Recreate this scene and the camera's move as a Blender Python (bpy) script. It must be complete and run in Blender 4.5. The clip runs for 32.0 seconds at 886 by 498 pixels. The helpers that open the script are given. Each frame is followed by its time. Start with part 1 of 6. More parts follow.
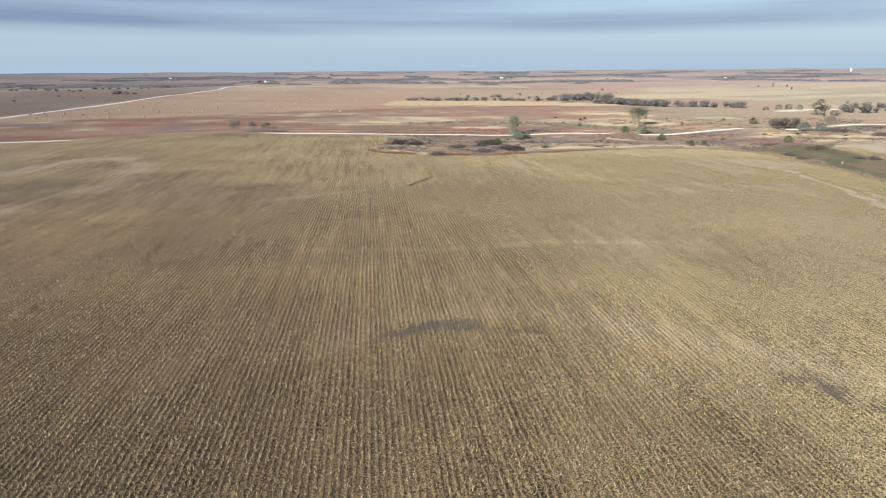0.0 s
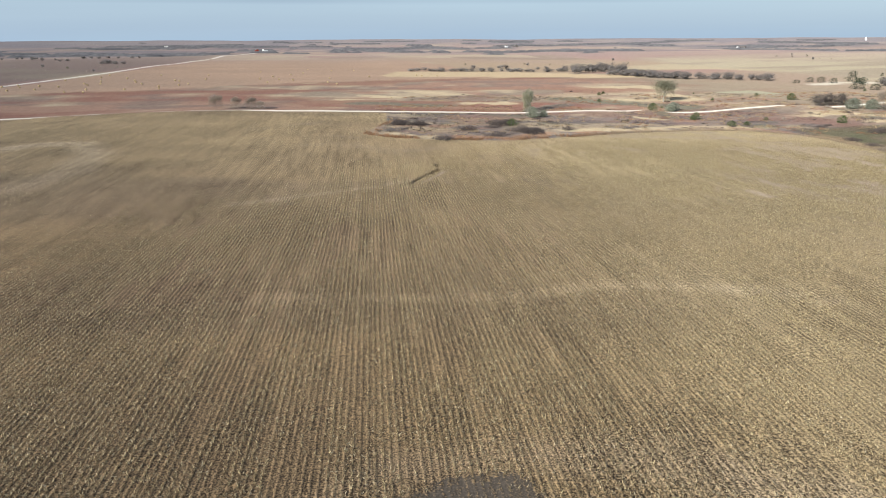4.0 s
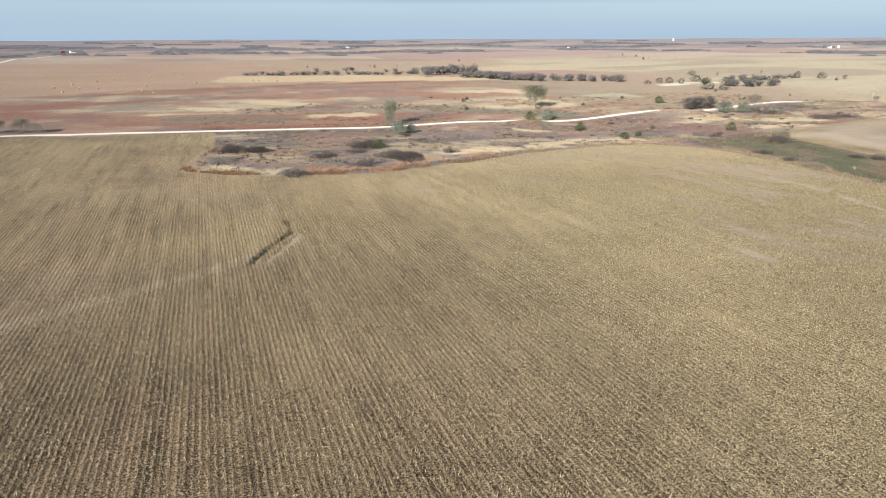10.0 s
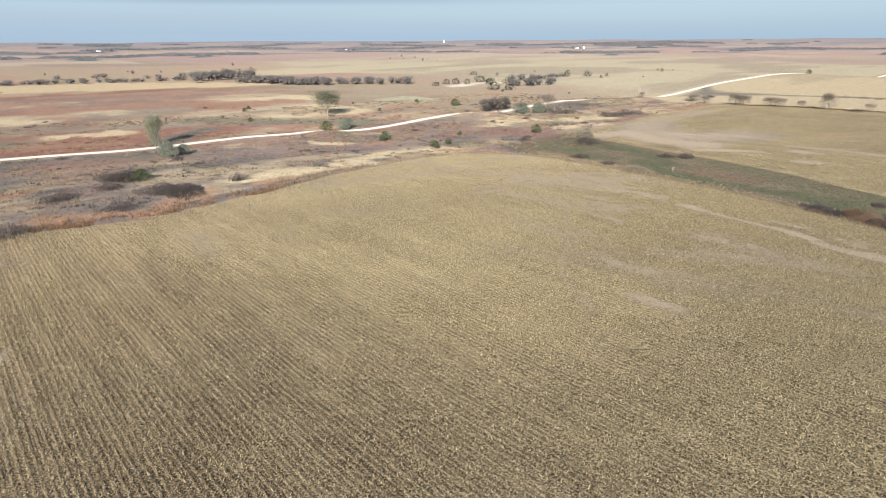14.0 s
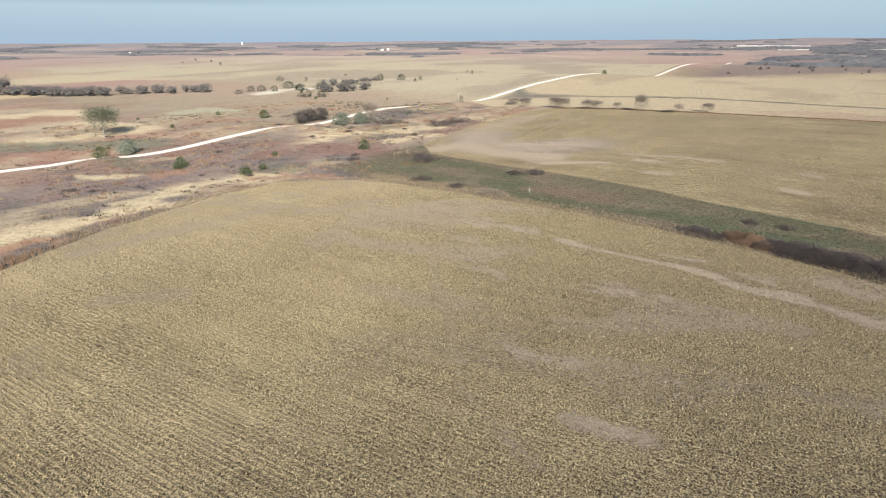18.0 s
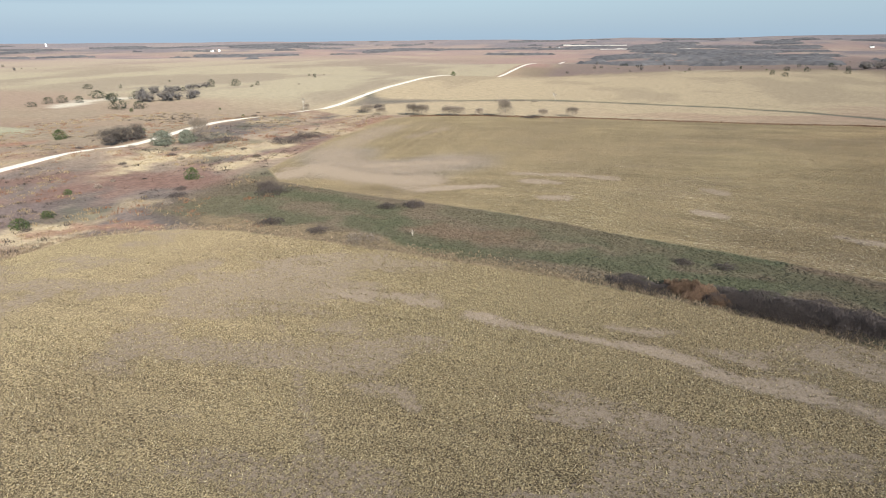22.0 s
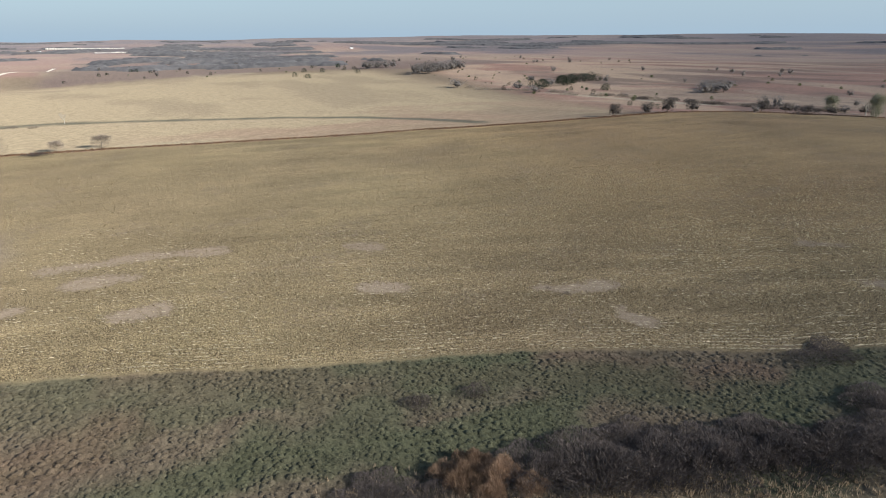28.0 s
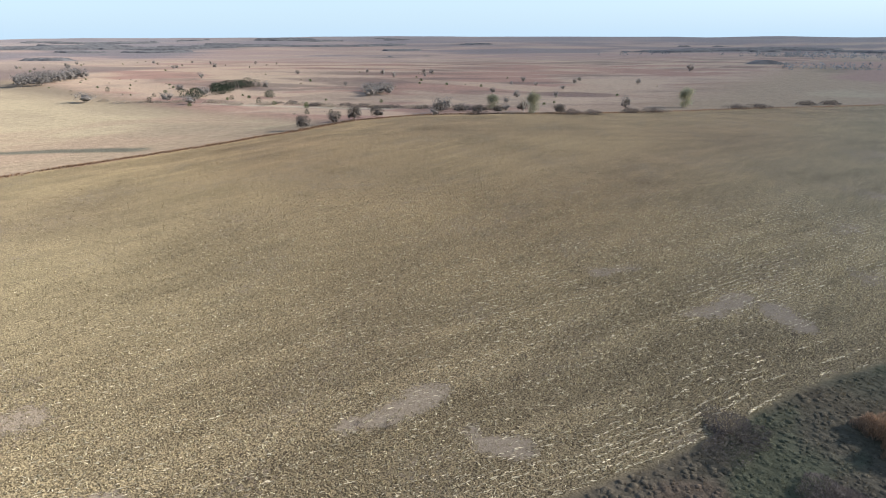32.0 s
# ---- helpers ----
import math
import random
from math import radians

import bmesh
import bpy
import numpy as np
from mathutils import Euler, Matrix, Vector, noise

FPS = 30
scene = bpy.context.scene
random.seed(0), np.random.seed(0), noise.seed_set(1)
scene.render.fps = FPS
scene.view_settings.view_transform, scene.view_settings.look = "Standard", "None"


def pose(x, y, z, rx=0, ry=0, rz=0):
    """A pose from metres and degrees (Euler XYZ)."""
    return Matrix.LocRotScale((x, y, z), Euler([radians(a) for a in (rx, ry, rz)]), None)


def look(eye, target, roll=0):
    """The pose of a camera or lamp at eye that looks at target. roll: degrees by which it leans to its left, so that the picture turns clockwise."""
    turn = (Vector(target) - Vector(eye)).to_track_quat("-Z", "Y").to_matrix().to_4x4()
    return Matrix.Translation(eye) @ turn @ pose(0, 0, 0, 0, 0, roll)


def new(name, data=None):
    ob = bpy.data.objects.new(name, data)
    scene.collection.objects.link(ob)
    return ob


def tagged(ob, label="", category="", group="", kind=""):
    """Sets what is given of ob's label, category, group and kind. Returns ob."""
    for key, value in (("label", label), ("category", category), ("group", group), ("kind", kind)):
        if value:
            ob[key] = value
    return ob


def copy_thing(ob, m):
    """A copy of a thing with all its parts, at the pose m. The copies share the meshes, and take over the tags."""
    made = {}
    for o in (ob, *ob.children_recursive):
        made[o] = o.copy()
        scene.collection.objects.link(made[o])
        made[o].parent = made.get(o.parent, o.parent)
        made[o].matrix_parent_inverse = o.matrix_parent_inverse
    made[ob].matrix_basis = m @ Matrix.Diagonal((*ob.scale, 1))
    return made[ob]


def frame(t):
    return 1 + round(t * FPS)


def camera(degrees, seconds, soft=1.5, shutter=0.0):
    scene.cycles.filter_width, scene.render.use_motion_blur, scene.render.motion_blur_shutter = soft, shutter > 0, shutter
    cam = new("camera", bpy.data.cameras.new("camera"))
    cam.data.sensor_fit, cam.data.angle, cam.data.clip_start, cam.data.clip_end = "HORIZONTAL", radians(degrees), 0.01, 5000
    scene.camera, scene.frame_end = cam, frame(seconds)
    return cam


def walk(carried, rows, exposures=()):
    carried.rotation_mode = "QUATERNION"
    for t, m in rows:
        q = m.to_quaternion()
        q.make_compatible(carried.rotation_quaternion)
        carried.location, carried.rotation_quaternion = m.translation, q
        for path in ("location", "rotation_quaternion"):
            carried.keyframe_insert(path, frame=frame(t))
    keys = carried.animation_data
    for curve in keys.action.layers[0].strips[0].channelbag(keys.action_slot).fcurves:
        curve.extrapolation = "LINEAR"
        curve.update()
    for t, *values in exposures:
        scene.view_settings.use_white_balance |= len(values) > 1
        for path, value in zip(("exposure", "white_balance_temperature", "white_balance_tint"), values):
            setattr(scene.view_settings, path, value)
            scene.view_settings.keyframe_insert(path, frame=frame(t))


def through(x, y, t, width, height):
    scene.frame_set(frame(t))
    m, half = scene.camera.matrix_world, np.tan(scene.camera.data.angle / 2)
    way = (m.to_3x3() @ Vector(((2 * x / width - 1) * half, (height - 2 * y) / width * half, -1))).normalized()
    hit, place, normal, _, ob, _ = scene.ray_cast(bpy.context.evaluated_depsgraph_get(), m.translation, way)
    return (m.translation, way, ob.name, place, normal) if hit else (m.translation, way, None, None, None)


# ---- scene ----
cam = camera(70.4, 32.0, soft=1.0)
METRES, EYE, TILT, LEAN, TURN = 354.0, 40.0, -1.1, 0.3, -6.5
ROWS = [
    (0.0, 0.0, 0.0, 0.0, -0.02, -14.84, 0.07),
    (0.5, -0.001, 0.0156, 0.0005, 0.01, -15.83, 0.05),
    (1.0, -0.0019, 0.0312, 0.001, 0.05, -16.92, 0.07),
    (1.5, -0.0027, 0.0471, 0.0016, 0.08, -17.49, 0.02),
    (2.0, -0.0034, 0.063, 0.0019, 0.11, -17.5, 0.02),
    (2.5, -0.0041, 0.0789, 0.0024, 0.14, -17.5, -0.02),
    (3.0, -0.0048, 0.0946, 0.0027, 0.17, -17.5, -0.01),
    (3.5, -0.0055, 0.1106, 0.003, 0.2, -17.47, -0.01),
    (5.5, -0.0095, 0.1761, 0.0044, 0.19, -17.52, -0.08),
    (6.0, -0.0102, 0.1927, 0.0049, 0.04, -17.54, -0.11),
    (6.5, -0.0106, 0.2094, 0.0054, -0.58, -17.52, -0.11),
    (7.0, -0.0113, 0.2259, 0.0057, -2.14, -17.49, -0.05),
    (7.5, -0.0119, 0.2424, 0.006, -4.47, -17.49, -0.01),
    (8.0, -0.0122, 0.2587, 0.0063, -6.68, -17.47, 0.03),
    (8.5, -0.0121, 0.2749, 0.0065, -8.31, -17.46, 0.05),
    (9.0, -0.0116, 0.291, 0.0065, -9.86, -17.46, 0.08),
    (9.5, -0.0107, 0.307, 0.0065, -11.42, -17.45, 0.1),
    (10.0, -0.0096, 0.3229, 0.0065, -13.65, -17.44, 0.16),
    (10.5, -0.0082, 0.3384, 0.0067, -16.08, -17.46, 0.17),
    (11.0, -0.0062, 0.3534, 0.0064, -18.3, -17.44, 0.24),
    (11.5, -0.0038, 0.368, 0.0062, -20.58, -17.4, 0.26),
    (12.0, -0.0008, 0.3822, 0.006, -23.05, -17.4, 0.4),
    (12.5, 0.0026, 0.3963, 0.0058, -25.43, -17.39, 0.41),
    (13.0, 0.0065, 0.41, 0.0057, -27.91, -17.41, 0.47),
    (13.5, 0.0112, 0.4233, 0.0058, -30.35, -17.4, 0.56),
    (14.0, 0.0163, 0.4365, 0.0061, -32.94, -17.38, 0.62),
    (14.5, 0.0218, 0.4492, 0.0065, -35.69, -17.4, 0.67),
    (16.5, 0.049, 0.4985, 0.0088, -44.47, -17.4, 0.78),
    (17.0, 0.0575, 0.5104, 0.0095, -46.08, -17.4, 0.82),
    (17.5, 0.0665, 0.5222, 0.0104, -48.05, -17.43, 0.89),
    (18.0, 0.0759, 0.5337, 0.011, -49.93, -17.48, 0.95),
    (18.5, 0.0859, 0.5447, 0.0117, -51.82, -17.49, 1.02),
    (19.0, 0.0962, 0.5559, 0.0122, -53.68, -17.54, 1.04),
    (19.5, 0.107, 0.5668, 0.0128, -55.46, -17.61, 1.09),
    (20.0, 0.1182, 0.5774, 0.0132, -57.51, -17.61, 1.17),
    (20.5, 0.1298, 0.5875, 0.0137, -58.73, -17.65, 1.18),
    (21.0, 0.1417, 0.5971, 0.0143, -59.93, -17.67, 1.2),
    (21.5, 0.1534, 0.6058, 0.0147, -61.94, -17.7, 1.24),
    (22.0, 0.1661, 0.615, 0.0151, -63.91, -17.73, 1.26),
    (22.5, 0.1793, 0.624, 0.0155, -65.67, -17.75, 1.28),
    (23.0, 0.1928, 0.6326, 0.0159, -68.77, -17.8, 1.31),
    (23.5, 0.2068, 0.6407, 0.0161, -71.83, -17.85, 1.34),
    (24.0, 0.221, 0.6486, 0.0164, -75.02, -17.91, 1.34),
    (24.5, 0.2357, 0.656, 0.0168, -78.46, -17.97, 1.38),
    (25.0, 0.2505, 0.6624, 0.0172, -82.32, -18.07, 1.44),
    (25.5, 0.2657, 0.6682, 0.0176, -86.66, -18.19, 1.46),
    (26.0, 0.2808, 0.6734, 0.0176, -91.01, -18.29, 1.47),
    (26.5, 0.2961, 0.6777, 0.0177, -94.97, -18.36, 1.46),
    (28.5, 0.3589, 0.6858, 0.0179, -109.31, -18.66, 1.51),
    (29.0, 0.375, 0.6855, 0.0178, -113.54, -18.73, 1.53),
    (29.5, 0.3913, 0.6844, 0.0179, -117.76, -18.8, 1.53),
    (30.0, 0.4076, 0.6823, 0.018, -122.26, -18.87, 1.49),
    (30.5, 0.424, 0.6793, 0.0181, -127.08, -18.96, 1.48),
    (31.0, 0.44, 0.6752, 0.0183, -131.8, -19.06, 1.45),
    (31.5, 0.4556, 0.6703, 0.0186, -135.06, -19.13, 1.4),
    (32.0, 0.4707, 0.6642, 0.0188, -136.51, -19.15, 1.38),
]
EXPOSURES = [(0, 0.70), (2, 0.66), (6, 0.68), (9, 0.72), (13, 0.71), (17, 0.66), (23, 0.62), (26.5, 0.61), (29, 0.64), (30, 0.90), (31, 1.18), (32, 1.22)]
walk(cam, [(t, pose(0, 0, EYE, TILT, LEAN, TURN) @ pose(METRES * x, METRES * y, METRES * z, 90 + pitch, roll, yaw)) for t, x, y, z, yaw, pitch, roll in ROWS], EXPOSURES)
# ---- world and sun ----
SUN_HEADING, SUN_HEIGHT = 225.5, 23.0
world = bpy.data.worlds.new("world")
scene.world = world
world.use_nodes = True
wn, wl = world.node_tree.nodes, world.node_tree.links
wn.clear()


def wnode(kind, **sets):
    n = wn.new(kind)
    for k, v in sets.items():
        n.inputs[k].default_value = v
    return n


w_sky = wn.new("ShaderNodeTexSky")
w_sky.sky_type, w_sky.sun_disc = "NISHITA", False
w_sky.sun_elevation, w_sky.sun_rotation = radians(SUN_HEIGHT), radians(SUN_HEADING)
w_sky.altitude, w_sky.air_density, w_sky.dust_density, w_sky.ozone_density = 400, 1.0, 0.6, 2.5
w_at = wn.new("ShaderNodeTexCoord")
w_map = wnode("ShaderNodeMapping", Scale=(1.0, 1.0, 22.0))
w_noise = wnode("ShaderNodeTexNoise", Scale=1.3, Detail=5.0, Roughness=0.45, Distortion=0.2)
w_ramp = wn.new("ShaderNodeValToRGB")
w_ramp.color_ramp.elements[0].position, w_ramp.color_ramp.elements[1].position = 0.26, 0.62
w_sep = wn.new("ShaderNodeSeparateXYZ")
w_rise = wnode("ShaderNodeMapRange")
w_rise.inputs[1].default_value, w_rise.inputs[2].default_value = 0.046, 0.066
w_rise.inputs[3].default_value, w_rise.inputs[4].default_value = 0.15, 1.0
w_mul = wn.new("ShaderNodeMath")
w_mul.operation = "MULTIPLY"
w_mix = wn.new("ShaderNodeMixRGB")
w_mix.inputs["Color2"].default_value = (1.5, 2.0, 2.9, 1)
w_low = wn.new("ShaderNodeMixRGB")
w_low.inputs["Color2"].default_value = (2.5, 3.3, 4.2, 1)
w_sink = wnode("ShaderNodeMapRange")
w_sink.inputs[1].default_value, w_sink.inputs[2].default_value = 0.0, 0.30
w_sink.inputs[3].default_value, w_sink.inputs[4].default_value = 1.0, 0.0
w_bg = wnode("ShaderNodeBackground", Strength=0.105)
w_out = wn.new("ShaderNodeOutputWorld")
wl.new(w_at.outputs["Generated"], w_map.inputs["Vector"])
wl.new(w_map.outputs[0], w_noise.inputs["Vector"])
wl.new(w_noise.outputs["Fac"], w_ramp.inputs[0])
wl.new(w_at.outputs["Generated"], w_sep.inputs[0])
wl.new(w_sep.outputs["Z"], w_rise.inputs[0])
w_side = wn.new("ShaderNodeMath")
w_side.operation = "MULTIPLY_ADD"
w_side.inputs[1].default_value = -0.7
w_bank = wnode("ShaderNodeMapRange")
w_bank.inputs[1].default_value, w_bank.inputs[2].default_value = -0.6, 0.7
w_bank.inputs[3].default_value, w_bank.inputs[4].default_value = 0.08, 1.0
w_thin = wn.new("ShaderNodeMath")
w_thin.operation = "MULTIPLY"
w_haze = wn.new("ShaderNodeMixRGB")
w_haze.inputs["Color1"].default_value, w_haze.inputs["Color2"].default_value = (2.4, 3.25, 4.05, 1), (2.6, 3.45, 4.35, 1)
wl.new(w_sep.outputs["X"], w_side.inputs[0])
wl.new(w_sep.outputs["Y"], w_side.inputs[2])
wl.new(w_side.outputs[0], w_bank.inputs[0])
wl.new(w_bank.outputs[0], w_haze.inputs["Fac"])
wl.new(w_haze.outputs[0], w_low.inputs["Color2"])
wl.new(w_ramp.outputs[0], w_thin.inputs[0])
wl.new(w_bank.outputs[0], w_thin.inputs[1])
wl.new(w_thin.outputs[0], w_mul.inputs[0])
wl.new(w_rise.outputs[0], w_mul.inputs[1])
wl.new(w_mul.outputs[0], w_mix.inputs["Fac"])
wl.new(w_sep.outputs["Z"], w_sink.inputs[0])
wl.new(w_sink.outputs[0], w_low.inputs["Fac"])
wl.new(w_sky.outputs[0], w_low.inputs["Color1"])
wl.new(w_low.outputs[0], w_mix.inputs["Color1"])
wl.new(w_mix.outputs[0], w_bg.inputs["Color"])
wl.new(w_bg.outputs[0], w_out.inputs["Surface"])

sun = new("sun", bpy.data.lights.new("sun", "SUN"))
sun.data.energy, sun.data.angle, sun.data.color = 4.2, radians(0.53), (1.0, 0.965, 0.91)
sun_dir = Vector((math.sin(radians(SUN_HEADING)) * math.cos(radians(SUN_HEIGHT)), math.cos(radians(SUN_HEADING)) * math.cos(radians(SUN_HEIGHT)), math.sin(radians(SUN_HEIGHT))))
sun.matrix_basis = look(Vector((0, 0, 200)) + sun_dir * 50, (0, 0, 200))


# ---- materials ----
def lin(r, g, b, k=1.0):
    """Linear colour of an sRGB triple (0 to 255), times k."""
    return tuple(k * ((c / 255 / 12.92) if c < 11 else ((c / 255 + 0.055) / 1.055) ** 2.4) for c in (r, g, b))


class Nodes:
    """A material under construction."""

    def __init__(self, name, rough=0.9, spec=0.15):
        self.mat = bpy.data.materials.new(name)
        self.mat.use_nodes = True
        self.n, self.l = self.mat.node_tree.nodes, self.mat.node_tree.links
        self.bsdf = self.n["Principled BSDF"]
        self.bsdf.inputs["Roughness"].default_value = rough
        self.bsdf.inputs["Specular IOR Level"].default_value = spec
        self.bsdf.inputs["Diffuse Roughness"].default_value = 1.0 if rough > 0.7 else 0.3
        self.place = self.n.new("ShaderNodeNewGeometry").outputs["Position"]

    def link(self, a, b):
        if isinstance(a, (int, float)):
            b.default_value = a
        elif isinstance(a, tuple):
            b.default_value = (*a, 1)[:4]
        else:
            self.l.new(a, b)

    def attr(self, name, out="Color"):
        n = self.n.new("ShaderNodeAttribute")
        n.attribute_name = name
        return n.outputs[out]

    def noise(self, scale, detail=4.0, rough=0.55, stretch=(1, 1, 1), at=None):
        m = self.n.new("ShaderNodeMapping")
        m.inputs["Scale"].default_value = stretch
        self.l.new(at or self.place, m.inputs["Vector"])
        n = self.n.new("ShaderNodeTexNoise")
        n.inputs["Scale"].default_value, n.inputs["Detail"].default_value, n.inputs["Roughness"].default_value = scale, detail, rough
        self.l.new(m.outputs[0], n.inputs["Vector"])
        return n.outputs["Fac"]

    def ramp(self, v, a, b, lo=0.0, hi=1.0):
        n = self.n.new("ShaderNodeMapRange")
        self.link(v, n.inputs[0])
        for i, k in enumerate((a, b, lo, hi)):
            n.inputs[i + 1].default_value = k
        return n.outputs[0]

    def calc(self, op, a, b=0.0, c=0.0):
        n = self.n.new("ShaderNodeMath")
        n.operation = op
        for i, k in enumerate((a, b, c)):
            self.link(k, n.inputs[i])
        return n.outputs[0]

    def mix(self, f, a, b, how="MIX"):
        n = self.n.new("ShaderNodeMixRGB")
        n.blend_type = how
        self.link(f, n.inputs[0])
        self.link(a, n.inputs[1])
        self.link(b, n.inputs[2])
        return n.outputs[0]

    def grey(self, v):
        n = self.n.new("ShaderNodeCombineColor")
        for i in range(3):
            self.l.new(v, n.inputs[i])
        return n.outputs[0]

    def done(self, color, bump=None, strength=0.5, distance=0.1):
        self.link(color, self.bsdf.inputs["Base Color"])
        if bump is not None:
            b = self.n.new("ShaderNodeBump")
            b.inputs["Strength"].default_value, b.inputs["Distance"].default_value = strength, distance
            self.l.new(bump, b.inputs["Height"])
            self.l.new(b.outputs[0], self.bsdf.inputs["Normal"])
        return self.mat


def speckled(name, dark, light, scale, rough=0.9, bump=0.4, distance=0.03, spec=0.15):
    """Two tones broken up at two scales."""
    k = Nodes(name, rough, spec)
    fine, broad = k.noise(scale, 5.0, 0.6), k.noise(scale * 0.13, 3.0)
    tone = k.calc("ADD", k.calc("MULTIPLY", fine, 0.65), k.calc("MULTIPLY", broad, 0.35))
    return k.done(k.mix(k.ramp(tone, 0.36, 0.64), dark, light), fine, bump, distance)


def foliage(name, dark, light, through=0.25, rough=0.7):
    """Leaves, blades and twigs: each loose piece has a tone of its own, each plant a shift."""
    k = Nodes(name, rough, 0.2)
    geo = k.n.new("ShaderNodeNewGeometry")
    info = k.n.new("ShaderNodeObjectInfo")
    tone = k.mix(geo.outputs["Random Per Island"], dark, light)
    tone = k.mix(1.0, tone, k.grey(k.ramp(info.outputs["Random"], 0, 1, 0.8, 1.2)), "MULTIPLY")
    k.done(tone)
    if through:
        t = k.n.new("ShaderNodeBsdfTranslucent")
        k.l.new(tone, t.inputs["Color"])
        m = k.n.new("ShaderNodeMixShader")
        m.inputs[0].default_value = through
        k.l.new(k.bsdf.outputs[0], m.inputs[1])
        k.l.new(t.outputs[0], m.inputs[2])
        k.l.new(m.outputs[0], k.n["Material Output"].inputs["Surface"])
    return k.mat


def tinted(name, spread=0.5, rough=0.8, through=0.2):
    """Blades coloured by the tuft's own 'tint', varied blade by blade."""
    k = Nodes(name, rough, 0.15)
    geo = k.n.new("ShaderNodeNewGeometry")
    tone = k.mix(1.0, k.attr("tint"), k.grey(k.ramp(geo.outputs["Random Per Island"], 0, 1, 1 - spread, 1 + spread)), "MULTIPLY")
    k.done(tone)
    t = k.n.new("ShaderNodeBsdfTranslucent")
    k.l.new(tone, t.inputs["Color"])
    m = k.n.new("ShaderNodeMixShader")
    m.inputs[0].default_value = through
    k.l.new(k.bsdf.outputs[0], m.inputs[1])
    k.l.new(t.outputs[0], m.inputs[2])
    k.l.new(m.outputs[0], k.n["Material Output"].inputs["Surface"])
    return k.mat


ROW = 0.76


def ground_material():
    k = Nodes("ground", 0.95, 0.1)
    cover, crop, bare = k.attr("cover"), k.attr("crop", "Fac"), k.attr("bare", "Fac")
    fine, mid, broad = k.noise(2.2, 4.0, 0.65), k.noise(0.23, 4.0, 0.6), k.noise(0.03, 3.0)
    # grass, scrub and far land
    wild = k.mix(1.0, cover, k.grey(k.ramp(fine, 0.3, 0.7, 0.84, 1.15)), "MULTIPLY")
    hummock = k.noise(0.75, 3.0, 0.55)
    wild = k.mix(1.0, wild, k.grey(k.ramp(hummock, 0.32, 0.68, 0.84, 1.15)), "MULTIPLY")
    wild = k.mix(1.0, wild, k.grey(k.ramp(mid, 0.3, 0.7, 0.86, 1.14)), "MULTIPLY")
    # drilled rows of straw on bare soil
    sep = k.n.new("ShaderNodeSeparateXYZ")
    k.l.new(k.place, sep.inputs[0])
    east = sep.outputs["X"]
    wander = k.calc("MULTIPLY", k.calc("SUBTRACT", k.noise(0.9, 3.0, 0.6), 0.5), 0.30)
    turn = k.calc("FRACT", k.calc("MULTIPLY_ADD", k.calc("ADD", east, wander), 1 / ROW, 0.25))
    off = k.calc("ABSOLUTE", k.calc("SUBTRACT", turn, 0.5))
    row = k.ramp(off, 0.08, 0.30, 1.0, 0.0)
    even = k.calc("MULTIPLY", k.calc("ADD", k.ramp(east, 70, 145, 1.0, 0.14), k.ramp(east, 190, 225, 0.0, 0.1)), k.ramp(sep.outputs["Y"], 220, 330, 1.0, 0.4))
    even = k.calc("MULTIPLY", even, k.ramp(k.noise(0.35, 4.0, 0.65, (1.0, 0.3, 1)), 0.36, 0.6, 0.35, 1.0))
    row = k.calc("ADD", k.calc("MULTIPLY", k.calc("SUBTRACT", row, 0.42), even), 0.42)
    litter, bits = k.noise(1.9, 4.0, 0.7), k.noise(5.0, 2.0, 0.6)
    row = k.calc("MULTIPLY", row, k.ramp(bits, 0.38, 0.6, 0.45, 1.3))
    streak = k.noise(0.3, 4.0, 0.65, (1.6, 0.10, 1))
    straw = k.calc("ADD", k.calc("MULTIPLY", row, 0.40), k.calc("MULTIPLY", k.ramp(bits, 0.40, 0.60), k.calc("SUBTRACT", k.ramp(east, 60, 130, 0.43, 0.36), k.ramp(east, 235, 290, 0.0, 0.16))))
    straw = k.calc("ADD", straw, k.calc("MULTIPLY", k.ramp(litter, 0.36, 0.64), 0.16))
    straw = k.calc("ADD", straw, k.calc("MULTIPLY", k.calc("SUBTRACT", streak, 0.5), k.ramp(east, 20, 120, 0.66, 0.25)))
    straw = k.calc("ADD", straw, k.calc("MULTIPLY", k.calc("SUBTRACT", broad, 0.5), k.ramp(east, 40, 120, 0.55, 0.3)))
    straw = k.calc("ADD", straw, k.calc("ADD", k.ramp(east, 40, 130, 0.02, 0.04), k.ramp(east, 235, 290, 0.0, 0.08)))
    bare = k.ramp(k.calc("ADD", bare, k.calc("MULTIPLY", k.calc("SUBTRACT", k.noise(1.3, 6.0, 0.8), 0.5), 2.7)), 0.40, 0.92)
    straw = k.calc("SUBTRACT", straw, k.calc("MULTIPLY", bare, 0.66))
    soil = k.mix(k.ramp(mid, 0.3, 0.7), lin(78, 65, 50, 0.46), lin(104, 88, 70, 0.50))
    soil = k.mix(k.ramp(bare, 0.0, 0.55), soil, k.mix(k.calc("MAXIMUM", k.ramp(sep.outputs["Y"], 108, 130), k.ramp(east, 75, 95)), lin(110, 100, 88, 0.6), lin(176, 158, 136, 0.63)))
    field = k.mix(k.ramp(straw, 0.10, 0.70), soil, cover)
